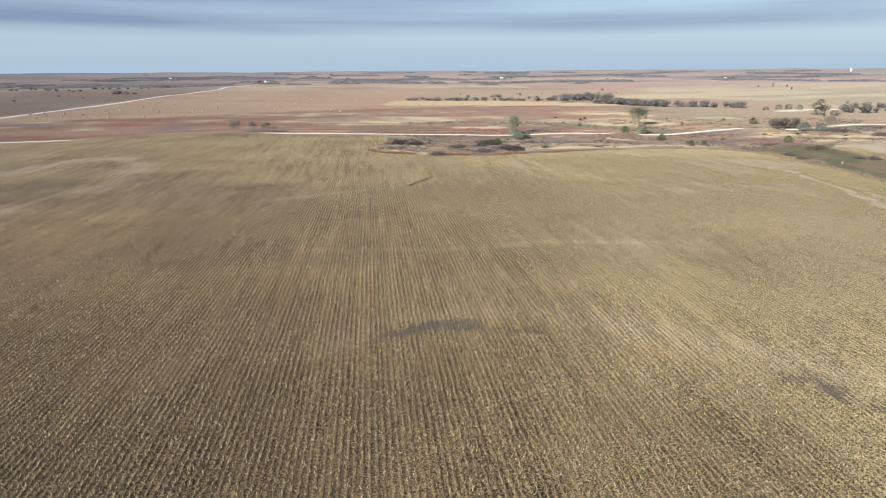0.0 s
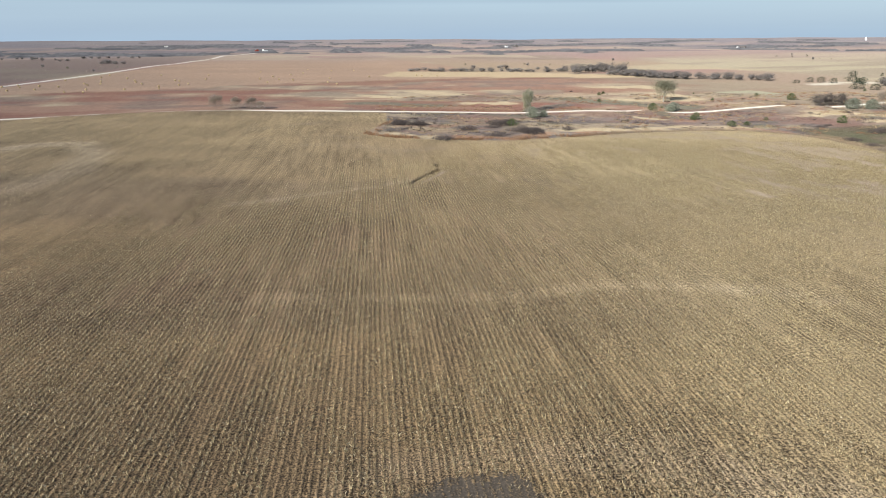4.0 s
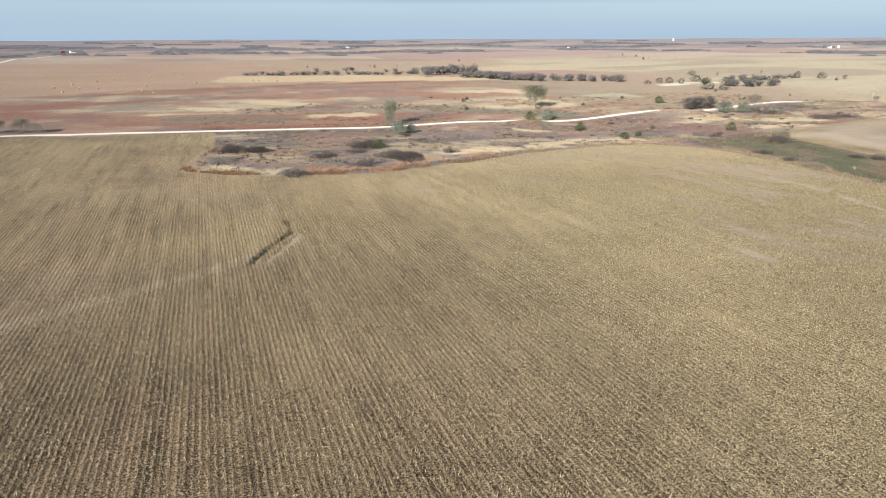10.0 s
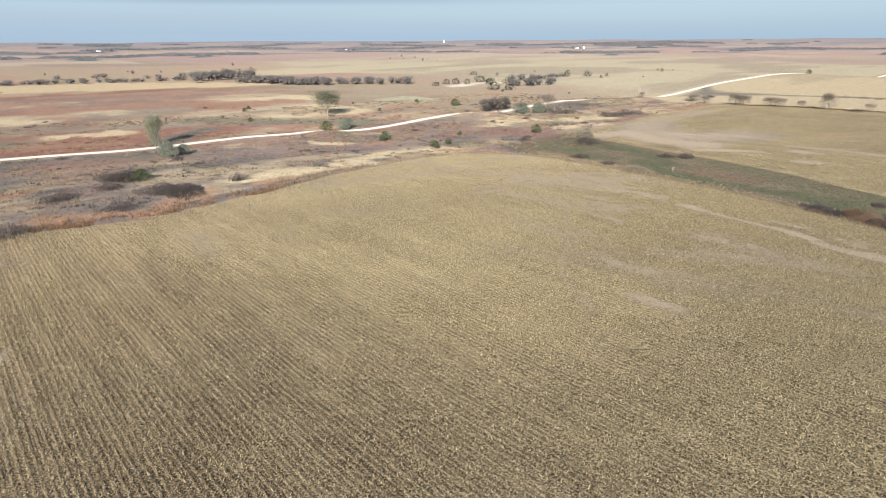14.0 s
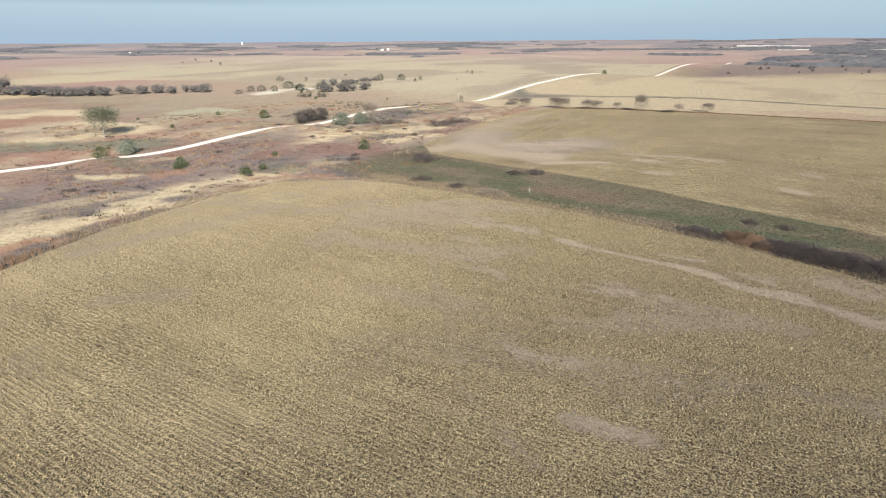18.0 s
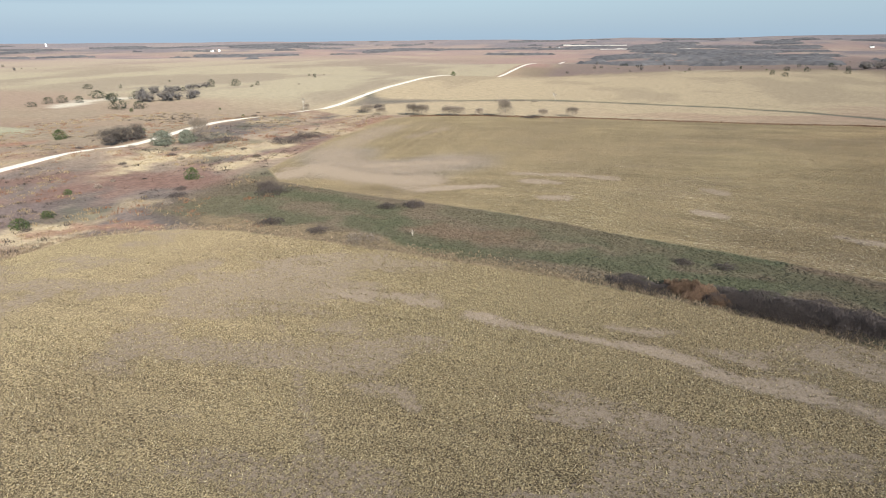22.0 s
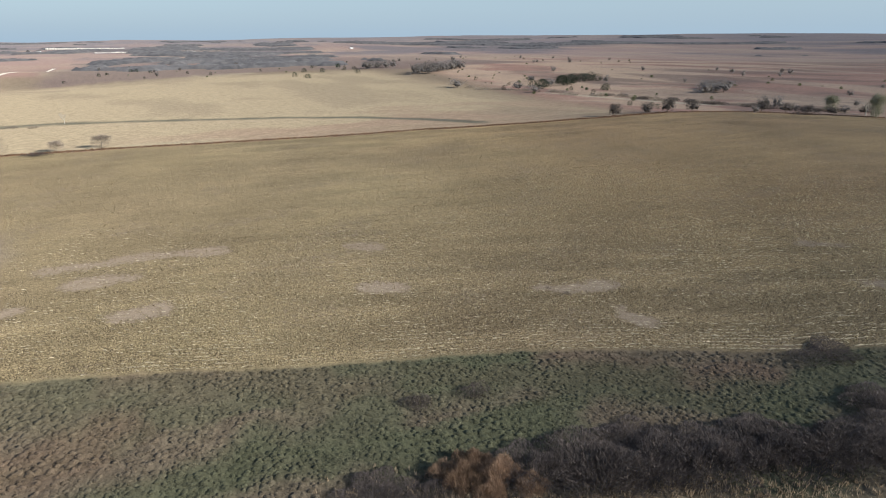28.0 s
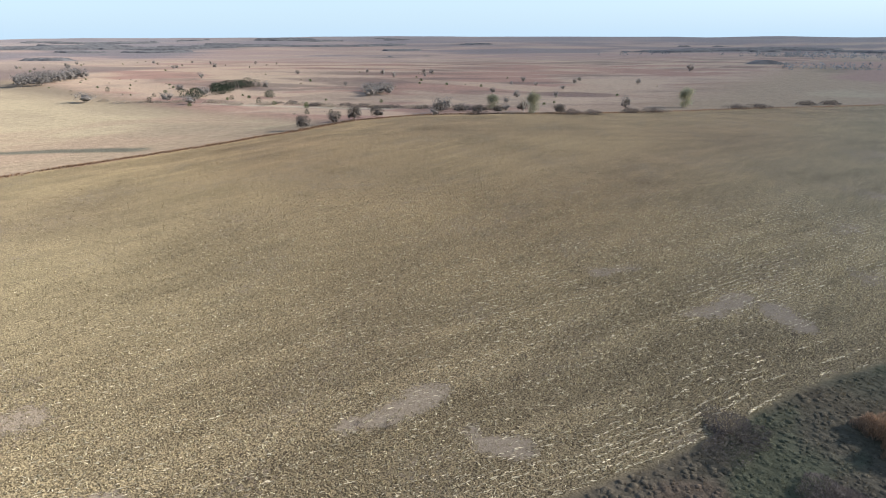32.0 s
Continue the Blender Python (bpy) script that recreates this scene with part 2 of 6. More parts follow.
    field = k.mix(1.0, field, k.grey(k.calc("MULTIPLY_ADD", k.ramp(bits, 0.34, 0.66, -0.5, 0.5), k.calc("SUBTRACT", k.ramp(east, 60, 130, 0.55, 0.4), k.ramp(east, 235, 290, 0.0, 0.18)), 1.0)), "MULTIPLY")
    field = k.mix(1.0, field, k.grey(k.ramp(fine, 0.3, 0.7, 0.95, 1.05)), "MULTIPLY")
    color = k.mix(crop, wild, field)
    relief = k.calc("ADD", k.calc("MULTIPLY", fine, 0.35), k.calc("MULTIPLY", k.calc("MULTIPLY", k.calc("ADD", row, k.calc("MULTIPLY", bits, 0.5)), k.calc("MULTIPLY", crop, k.calc("SUBTRACT", 1.0, k.calc("MULTIPLY", bare, 0.8)))), 0.45))
    relief = k.calc("ADD", relief, k.calc("MULTIPLY", k.calc("MULTIPLY", hummock, k.calc("SUBTRACT", 1.0, crop)), 1.8))
    return k.done(color, relief, 0.9, 0.25)


M_GROUND = ground_material()
M_GRAVEL = speckled("pale limestone gravel", lin(204, 194, 178, 0.76), lin(234, 226, 212, 0.76), 1.4, 0.95, 0.3, 0.03)
M_STRAW = tinted("dry stubble straw", 0.5, 0.6, 0.3)
M_GRASS = tinted("wild grass", 0.28, 0.8, 0.4)


def sedge_material():
    """Cushions of grass: the cushion's own tint under fine blades and darker tussocks."""
    k = Nodes("close sedge", 0.9, 0.1)
    blade, clump = k.noise(9.0, 3.0, 0.7), k.noise(1.6, 3.0, 0.6)
    tone = k.mix(1.0, k.attr("tint"), k.grey(k.ramp(blade, 0.3, 0.7, 0.6, 1.35)), "MULTIPLY")
    tone = k.mix(1.0, tone, k.grey(k.ramp(clump, 0.3, 0.7, 0.75, 1.2)), "MULTIPLY")
    return k.done(tone, k.calc("ADD", blade, k.calc("MULTIPLY", clump, 1.5)), 0.8, 0.12)


M_SEDGE = sedge_material()
M_BARK = speckled("grey bark", lin(92, 84, 76), lin(150, 142, 130), 6.0, 0.9, 0.6, 0.03)
M_PALEBARK = speckled("bleached cottonwood bark", lin(150, 142, 128), lin(205, 198, 184), 5.0, 0.85, 0.5, 0.03)
M_COTTON = foliage("sparse cottonwood leaves", lin(118, 118, 96), lin(164, 162, 134), 0.35)
M_OLIVE = foliage("grey green leaves", lin(118, 122, 104), lin(164, 166, 146), 0.3)
M_GREEN = foliage("green shrub leaves", lin(66, 78, 50), lin(108, 116, 76), 0.25)
M_TWIG = foliage("bare grey twigs", lin(132, 121, 108), lin(178, 163, 144), 0.3)
M_DARKTWIG = foliage("dark purplish twigs", lin(68, 61, 58), lin(110, 100, 94), 0.18)
M_CEDAR = foliage("dark cedar needles", lin(34, 43, 31), lin(58, 67, 47), 0.1)
M_WOODS = foliage("leafless woodland", lin(120, 115, 111), lin(152, 144, 136), 0.5)
M_DARKOAK = foliage("close grey twigs", lin(82, 75, 70), lin(114, 106, 98), 0.35)
# far canopy and far timber: aerial haze mixed into the base colours
M_CANOPY = speckled("leafless canopy with haze tint", lin(70, 70, 72), lin(108, 105, 104), 0.05, 0.95, 0.2, 1.0)
M_FARWOODS = foliage("far timber with blue grey haze tint", lin(92, 95, 100), lin(100, 103, 107), 0.5)
M_HAY = speckled("weathered hay", lin(150, 130, 96), lin(204, 182, 142), 9.0, 0.95, 0.5, 0.04)
M_WHITE = speckled("white painted siding", lin(214, 214, 210), lin(240, 240, 236), 1.2, 0.6, 0.1, 0.01)
M_ROOF = speckled("grey shingle roof", lin(84, 80, 78), lin(120, 114, 110), 2.0, 0.9, 0.3, 0.02)
M_REDBARN = speckled("faded red barn boards", lin(110, 48, 40), lin(140, 66, 54), 1.5, 0.85, 0.2, 0.02)
M_CONCRETE = speckled("whitewashed concrete", lin(226, 226, 222), lin(246, 246, 242), 0.4, 0.8, 0.1, 0.02)
M_LIME = speckled("cut limestone face", lin(176, 170, 160), lin(206, 200, 190), 0.2, 0.95, 0.5, 0.3)
M_GLASS = speckled("dark window glass", lin(30, 36, 42), lin(44, 52, 60), 2.0, 0.15, 0.0, 0.01, 0.5)


# ---- the lie of the land ----
def lattice(ix, iy, seed):
    h = (ix.astype(np.int64) * 374761393 + iy.astype(np.int64) * 668265263 + seed * 974634777) & 0xFFFFFFFF
    h = ((h ^ (h >> 13)) * 1274126177) & 0xFFFFFFFF
    return ((h ^ (h >> 16)) & 0xFFFF) / 65535.0


def value_noise(x, y, seed):
    ix, iy = np.floor(x), np.floor(y)
    fx, fy = x - ix, y - iy
    fx, fy = fx * fx * (3 - 2 * fx), fy * fy * (3 - 2 * fy)
    a, b = lattice(ix, iy, seed), lattice(ix + 1, iy, seed)
    c, d = lattice(ix, iy + 1, seed), lattice(ix + 1, iy + 1, seed)
    return (a * (1 - fx) + b * fx) * (1 - fy) + (c * (1 - fx) + d * fx) * fy


def fbm(x, y, size, seed, octaves=4):
    """Soft noise from 0 to 1 with features of about that many metres."""
    x, y = np.asarray(x, float) / size, np.asarray(y, float) / size
    total, weight, amp = 0.0, 0.0, 1.0
    for o in range(octaves):
        total = total + amp * value_noise(x * 2 ** o + 17.3 * o, y * 2 ** o - 9.1 * o, seed + o)
        weight, amp = weight + amp, amp * 0.5
    return total / weight


def step(v, a, b):
    t = np.clip((v - a) / (b - a), 0, 1)
    return t * t * (3 - 2 * t)


def line_distance(x, y, line):
    """Distance to an open line."""
    x, y = np.asarray(x, float), np.asarray(y, float)
    best = np.full(x.shape, 1e9)
    for (ax, ay), (bx, by) in zip(line, line[1:]):
        t = np.clip(((x - ax) * (bx - ax) + (y - ay) * (by - ay)) / ((bx - ax) ** 2 + (by - ay) ** 2), 0, 1)
        best = np.minimum(best, np.hypot(x - ax - t * (bx - ax), y - ay - t * (by - ay)))
    return best


# rises and hollows: x, y, reach, height
NEAR_HILLS = [
    (0, 50, 72, 2.5), (-60, 150, 56, 0.6), (60, 150, 56, 1.0), (130, 150, 56, 2.3), (200, 170, 48, -4.6), (150, 240, 48, 0.1), (0, 240, 56, -2.0),
    (230, 320, 64, -2.8), (60, 330, 72, 1.4), (290, 260, 64, 1.8), (300, 130, 88, 1.5), (330, 0, 104, 6.3), (430, 150, 96, 2.0), (-120, 390, 64, 2.9),
    (-240, 446, 88, -2.6), (-60, 446, 56, 0.5), (60, 446, 64, -1.5), (180, 446, 64, -2.7), (330, 446, 64, 0.3), (-250, 150, 136, 0.6), (130, -60, 120, 1.3),
]
FAR_HILLS = [
    (480, 446, 72, -3.2), (600, 446, 96, 1.9), (930, 446, 115, -11.5), (1200, 446, 115, 7.0), (1480, 446, 190, -9.0), (-355, 800, 200, -0.4), (-355, 1300, 320, 0.2), (430, 300, 88, 1.7),
    (600, 200, 160, 0.6), (770, 446, 96, 7.3), (450, 650, 176, -3.2), (600, -100, 176, -1.1), (380, -230, 120, -0.7), (0, 800, 240, -2.0), (-300, 650, 200, 0.6),
    (900, -250, 240, 6.8), (700, 800, 240, 3.8), (450, 1300, 320, -10.8),
]

# dips and humps under the road
ROAD_HUMPS = [
    (100, 446, 22, -0.6), (140, 446, 22, 1.1), (185, 446, 22, 0.3), (215, 446, 22, -1.3), (270, 446, 22, 0.8), (300, 446, 22, -1.1), (330, 446, 22, -1.2), (352, 446, 22, 1.2),
    (385, 446, 22, 1.4), (440, 446, 26, -0.4), (495, 446, 26, -1.4), (550, 446, 26, -0.3), (590, 446, 26, 0.6), (690, 446, 26, 0.6),
    (402, 431, 9, 1.2), (416, 430, 10, 1.5), (432, 430, 10, 1.6), (448, 430, 10, 1.6), (464, 430, 10, 1.6), (180, 433, 8, 2.2), (276, 433, 8, 1.6), (290, 433, 8, 1.6),
]
GULLY = [(24.4, 268), (24.8, 259), (20.8, 252.2), (18.2, 248.6), (17.5, 246), (15.6, 243.2), (14.2, 239.4), (11.2, 236.3), (9, 233.3)]


def land(x, y):
    """Height of the ground."""
    x, y = np.asarray(x, float), np.asarray(y, float)
    z = np.full(x.shape, -2.0)
    for a, b, r, h in NEAR_HILLS + FAR_HILLS + ROAD_HUMPS:
        z = z + h * np.exp(-((x - a) ** 2 + (y - b) ** 2) / (2 * r * r))
    d = np.hypot(x - 100, y - 150)
    s, u = np.clip((d - 900) / 1700, 0, 1), np.clip((d - 2500) / 2300, 0, 1)
    z = z - 4 * s * s * (3 - 2 * s) + 33 * u ** 1.4
    z = z + step(d, 700, 1700) * (fbm(x, y, 560, 5, 3) - 0.5) * 22
    away = np.arctan2(x - 100, y - 150) - 2.15
    z = z + 30 * u ** 1.4 * np.exp(-(away / 0.6) ** 2)
    z = z + 1.3 * np.exp(-((y - 432) / 8.5) ** 2) * step(x, -215, -180) * (1 - step(x, -80, -48))
    gash = line_distance(x, y, GULLY) + (fbm(x, y, 2.2, 41, 2) - 0.5) * 1.4
    z = z - 1.5 * np.clip(fbm(x, y, 3.0, 43, 2) * 3.6 - 1.0, 0.2, 1) * (1 - step(gash, 0.1, 0.95)) * step(y, 235, 242) * (1 - step(y, 255, 266))
    return z + (fbm(x, y, 26, 9, 3) - 0.5) * 0.5


def edge_distance(x, y, ring):
    """Signed distance to a closed outline: above nought inside."""
    x, y = np.asarray(x, float), np.asarray(y, float)
    inside, best = np.zeros(x.shape, bool), np.full(x.shape, 1e9)
    for (ax, ay), (bx, by) in zip(ring, ring[1:] + ring[:1]):
        t = np.clip(((x - ax) * (bx - ax) + (y - ay) * (by - ay)) / ((bx - ax) ** 2 + (by - ay) ** 2), 0, 1)
        best = np.minimum(best, np.hypot(x - ax - t * (bx - ax), y - ay - t * (by - ay)))
        if ay != by:
            inside ^= ((ay > y) != (by > y)) & (x < (bx - ax) * (y - ay) / (by - ay) + ax)
    return np.where(inside, best, -best)


FIELD_A = [(-330, -400), (-330, 432), (-140, 436), (-46, 439), (11, 438), (10, 385), (-2, 338), (13, 326), (34, 317), (60, 311), (96, 320), (125, 333), (148, 339), (172, 345), (191, 344),
           (204, 326), (207, 308), (204, 280), (200, 250), (197, 222), (194, 205), (189, 187), (180, 166), (160, 124), (140, 82), (110, 10), (70, -100), (30, -400)]
FIELD_B = [(274, 345), (259, 331), (251, 306), (246, 290), (241, 268), (235, 242), (228, 215), (222, 185), (214, 165), (205, 148), (199, 133), (190, 118), (172, 78), (140, 0), (100, -110), (60, -400),
           (160, -400), (213, -291), (285, -213), (319, -153), (345, -112), (373, -84), (408, -50), (416, -7), (404, 40), (402, 85), (406, 135), (411, 190), (420, 250), (424, 290), (428, 325), (424, 350),
           (406, 360), (355, 354), (314, 351), (290, 348)]
HEDGE = [(424, 350), (428, 325), (424, 290), (420, 250), (411, 190), (406, 135), (402, 85), (404, 40), (416, -7), (408, -50), (373, -84), (345, -112), (319, -153), (285, -213), (213, -291)]
WATERWAY = [(560, 446), (519, 420), (522, 352), (527, 289), (520, 254), (493, 172), (477, 142), (449, 118), (420, 99)]
CREEK = [(250, 350), (232, 310), (222, 270), (213, 230), (207, 195), (197, 165), (180, 135), (155, 85), (125, 5), (85, -105), (45, -400)]


# washed and wind-blown soil: line, reach, how bare
BARE_WEST = [
    ([(26.4, 256), (23.2, 249), (20.4, 244), (17, 238.6)], 0.8, 1.0), ([(-6, 313), (1, 305), (10, 298), (20, 296), (30, 297)], 5.5, 0.5),
    ([(-28, 312), (-15, 316), (-1, 306), (11, 292), (20, 282)], 6.0, 0.45), ([(-56, 357), (-38, 368), (-24, 388)], 6.0, 0.45), ([(-18, 338), (-4, 329)], 5.0, 0.5),
    ([(5, 90.3), (10.5, 91.6), (15, 90.6)], 2.5, 1.0), ([(1.5, 88.5), (6, 89.5)], 1.5, 0.9), ([(15, 90), (20, 88.3), (25, 86.8)], 1.2, 0.8), ([(52.5, 69.8), (55, 66.4), (57, 63.2), (60, 60)], 1.9, 0.95),
    ([(65, 291), (64, 276)], 4.5, 0.65), ([(82, 280), (78, 272)], 3.0, 0.6), ([(74, 257), (74, 250)], 2.6, 0.6), ([(119, 219), (119.6, 211)], 2.4, 0.8), ([(128, 200), (126, 190)], 2.6, 0.6),
    ([(107, 207), (107.5, 198)], 1.9, 0.85), ([(98, 288), (107, 280)], 4.0, 0.65),
]
BARE_DRAWSIDE = [
    ([(175, 238), (173.5, 229), (172.5, 220), (171.5, 208), (170, 203)], 2.2, 0.95), ([(167, 201), (165.4, 196), (166.2, 191), (164, 188), (162, 182), (156, 166)], 2.8, 0.9), ([(176.5, 266), (175.5, 258), (174.5, 254)], 2.0, 0.85),
    ([(178, 260), (178, 252), (178, 245)], 2.4, 0.85), ([(178, 215), (178, 210), (180, 205)], 1.8, 0.8), ([(175, 201), (172, 195)], 2.0, 0.85), ([(178.6, 186), (177, 182), (175, 178)], 2.6, 0.85), ([(179.5, 187), (178, 178)], 1.8, 0.7),
    ([(150.4, 222), (150.2, 219), (151, 214)], 1.7, 0.85), ([(147.5, 221), (148, 216)], 1.5, 0.8), ([(152, 208.7), (151.8, 205)], 1.4, 0.8), ([(147, 246), (147.4, 238.6), (145, 236)], 1.8, 0.75),
]
BARE_MIDDLE = [
    ([(176, 284), (173, 274)], 3.0, 0.7), ([(151.4, 273), (148.4, 260)], 3.0, 0.65), ([(181, 318), (172, 326)], 4.0, 0.65), ([(160, 253), (161, 239)], 2.6, 0.6), ([(164, 307), (168, 302), (177, 301), (184, 297)], 4.5, 0.7),
    ([(176, 278.6), (150, 256), (136, 244.7), (118, 229.6), (106, 220.6), (97, 206)], 1.2, 0.62), ([(127, 238), (126, 236)], 1.6, 0.9), ([(110, 318), (126, 317), (146, 317), (166, 316)], 5.0, 0.7), ([(110, 326), (124, 329)], 5.0, 0.6),
    ([(142, 284), (140, 277)], 3.0, 0.6),
]
BARE_EAST = [
    ([(300, 332), (284, 322), (281, 303), (284, 290), (294, 281)], 15.0, 0.62), ([(305, 338), (340, 340), (376, 342)], 13.0, 0.6), ([(345, 318), (372, 312)], 6.0, 0.5), ([(276, 337), (269, 318), (267, 301), (257, 279)], 6.0, 0.65),
    ([(256, 278), (260, 268), (262, 257)], 2.8, 0.85), ([(270, 250), (270, 240)], 2.8, 0.75), ([(279, 255), (280.5, 241), (278, 225)], 2.6, 0.7), ([(254, 240.5), (254, 235)], 2.6, 0.8), ([(271, 198), (268.6, 193.7)], 2.2, 0.7),
    ([(267, 334), (280, 328), (270, 310), (266, 298), (266, 281)], 9.0, 0.8), ([(283, 311), (289, 300.6), (293, 277)], 5.0, 0.8), ([(251, 200.6), (248.8, 194.6)], 2.4, 0.8), ([(240.2, 171.5), (238, 167), (235.5, 158)], 2.2, 0.85),
    ([(228.3, 162), (226, 163.4), (222, 161.5)], 1.8, 0.9), ([(216, 119), (212.6, 113.7), (210.7, 108)], 2.4, 0.85), ([(205.6, 110), (201.3, 113)], 2.2, 0.85), ([(234.4, 112.7), (230, 107.4)], 2.2, 0.65),
]


# pale bands of blown chaff
CHAFF = [([(-14, 143), (5, 140), (24, 137.5), (42, 140), (65, 133.5), (74, 126)], 3.5), ([(-10, 83), (2, 96), (14, 97), (31, 93), (42, 86), (52, 77), (62, 66)], 5.0)]


def bare_soil(x, y):
    """How bare the crop ground lies: washed streaks, wheel tracks and blowouts."""
    n = fbm(np.asarray(x) * 1.0 + np.asarray(y) * 0.25, np.asarray(y) * 0.5 - np.asarray(x) * 0.1, 9, 31, 4)
    b = step(n, 0.47, 0.68) * 0.72
    side = step(np.asarray(x, float), 60, 150) * (1 - 0.55 * step(np.asarray(x, float), 195, 215)) * 0.68 + 0.2
    b = b * side
    ragged = (fbm(x, y, 6, 77, 4) - 0.5) * 5
    for line, wide, much in BARE_WEST + BARE_MIDDLE + [(line, wide * 1.1, much * 1.06) for line, wide, much in BARE_DRAWSIDE] + [(line, wide * 1.1, much * 1.2) for line, wide, much in BARE_EAST]:
        b = np.maximum(b, (1 - step(line_distance(x, y, line) + ragged * min(1, wide / 3), wide * 0.2, wide * 1.5)) * much * 0.9)
    return b


def blend(a, color, w):
    return a * (1 - w[..., None]) + np.array(color) * w[..., None]


PALE, TAN, DUN, GREYBROWN = lin(192, 174, 136, 0.62), lin(176, 150, 118, 0.62), lin(150, 130, 104, 0.62), lin(128, 112, 100, 0.62)
GREEN, ROSE = lin(108, 111, 86, 0.68), lin(172, 134, 118, 0.62)


RIVER_WOODS = [(1126, 270), (1401, 345), (1949, 380), (2030, -78), (1500, -60), (1174, 40)]
BELTS = [([(-1267, 2455), (-1025, 2450), (-630, 2036)], 55), ([(-1100, 2898), (-820, 3208)], 60), ([(-93, 2551), (57, 2774), (281, 3167), (402, 2957)], 45), ([(625, 3225), (1022, 3424), (1879, 3980)], 60), ([(2056, 3304), (2222, 2774)], 60),
         ([(3724, -687), (2910, -1359), (2442, -2316)], 110), ([(957, -2074), (528, -2224)], 120), ([(420, -960), (330, -905)], 22), ([(3214, 316), (3090, -222)], 120), ([(2853, 1328), (3034, 809)], 70), ([(3459, 2292), (2600, 2700)], 70)]


PATCH_TONES = {
    "rust": lin(166, 124, 98, 0.62), "orange": lin(178, 134, 98, 0.62), "cream": lin(206, 184, 140, 0.64), "mauve": lin(138, 118, 110, 0.58), "red_brown": lin(146, 112, 96, 0.58), "sage": lin(126, 122, 100, 0.6), "pale_green": lin(176, 172, 136, 0.62),
    "green": lin(103, 107, 82, 0.66), "dull_brown": lin(134, 110, 94, 0.70), "grey_green": lin(118, 112, 90, 0.68), "warm_brown": lin(134, 110, 92, 0.70), "tan": lin(154, 133, 104, 0.72),
}
# grass of other kinds in the scrub and the pasture: line, reach, tone
PATCHES = [
    ([(41, 325), (56, 321), (63, 317), (78, 327), (85, 334)], 5, "orange"), ([(20, 370), (39, 364)], 6, "rust"), ([(9, 337), (20, 326), (27, 326)], 5, "cream"), ([(27, 350), (39, 337)], 6, "tan"), ([(95, 343), (124, 348), (140, 349), (157, 342)], 5, "cream"),
    ([(182, 376), (198, 352)], 6, "cream"), ([(108, 401), (144, 402), (172, 383), (205, 384)], 14, "mauve"), ([(222, 392), (252, 389), (256, 361)], 9, "red_brown"), ([(272, 367), (295, 357)], 6, "cream"), ([(272, 405), (288, 395), (302, 373), (319, 369)], 7, "cream"),
    ([(160, 410), (172, 403)], 5, "cream"), ([(140, 350), (170, 366), (185, 360), (187, 346)], 6, "cream"), ([(107, 341), (126, 346)], 4, "cream"), ([(102, 335), (111, 333)], 4, "orange"), ([(177, 394), (185, 392)], 5, "rust"), ([(188, 355), (199, 354), (205, 335)], 5, "rust"),
    ([(226, 439), (245, 414)], 8, "red_brown"), ([(261, 397), (277, 398), (293, 417)], 6, "cream"), ([(252, 343), (247, 380)], 8, "red_brown"), ([(364, 359), (394, 362), (427, 367)], 5, "rust"), ([(335, 386), (339, 373), (345, 362)], 7, "red_brown"),
]
PATCHES += [
    ([(71, 505), (98, 503)], 9, "cream"), ([(-22, 535), (-10, 534)], 8, "cream"), ([(42, 607), (74, 572)], 14, "cream"), ([(0, 569), (20, 551)], 10, "cream"), ([(-3, 504), (49, 491)], 14, "sage"), ([(303, 561), (333, 574), (324, 538)], 12, "pale_green"),
    ([(208, 632), (266, 650), (266, 608)], 18, "cream"), ([(90, 640), (162, 640), (240, 600)], 22, "rust"), ([(288, 505), (298, 494)], 9, "rust"), ([(242, 560), (242, 508), (184, 515)], 12, "cream"), ([(150, 530), (220, 470)], 16, "sage"),
]
# what grows in the wet draw: line, reach, tone
DRAW_PATCHES = [
    ([(232, 240), (229, 229), (224.6, 220), (221.5, 212)], 4, "dull_brown"), ([(217.4, 180), (209.3, 171.7)], 3.5, "dull_brown"),
    ([(236, 262), (228, 243), (222.6, 216), (220, 203)], 6, "grey_green"), ([(221, 261), (216, 253), (220, 242)], 5, "warm_brown"), ([(214, 322), (208, 274), (203.5, 254), (200, 245), (198, 229)], 4, "tan"), ([(220, 198), (215, 189), (203, 157)], 3, "dull_brown"),
    ([(222, 284), (213, 264), (208, 244), (210, 233), (212, 221.5), (214, 209)], 4.5, "green"), ([(219.6, 198), (212.7, 182), (202.5, 169), (196, 161)], 6, "green"), ([(234, 278), (222, 273)], 5, "green"), ([(210, 265), (203, 246.5)], 3, "green"),
    ([(208.7, 225), (208.5, 210.6), (206, 192)], 3.5, "green"), ([(197, 132), (191, 133)], 5, "warm_brown"), ([(246, 320), (240, 300), (232, 284)], 6, "green"), ([(228, 318), (220, 296)], 5, "green"),
]


def timber_belt(x, y):
    """Where timber stands in the far country: above about 0.6."""
    v = fbm(x * 0.8, y, 230, 45, 4) - 0.055 - 0.2 * (1 - step(np.hypot(x - 100, y - 150), 1600, 2000))
    ragged = (fbm(x, y, 110, 48, 4) - 0.5)
    v = np.maximum(v, 0.588 + np.clip(edge_distance(x, y, RIVER_WOODS) / 900, -0.3, 0.03) + (fbm(x, y, 75, 148, 4) - 0.5) * 0.7)
    for line, wide in BELTS:
        v = np.maximum(v, 0.60 + np.clip((wide - line_distance(x, y, line)) / 900, -0.3, 0.08) + ragged * 0.16)
    return v


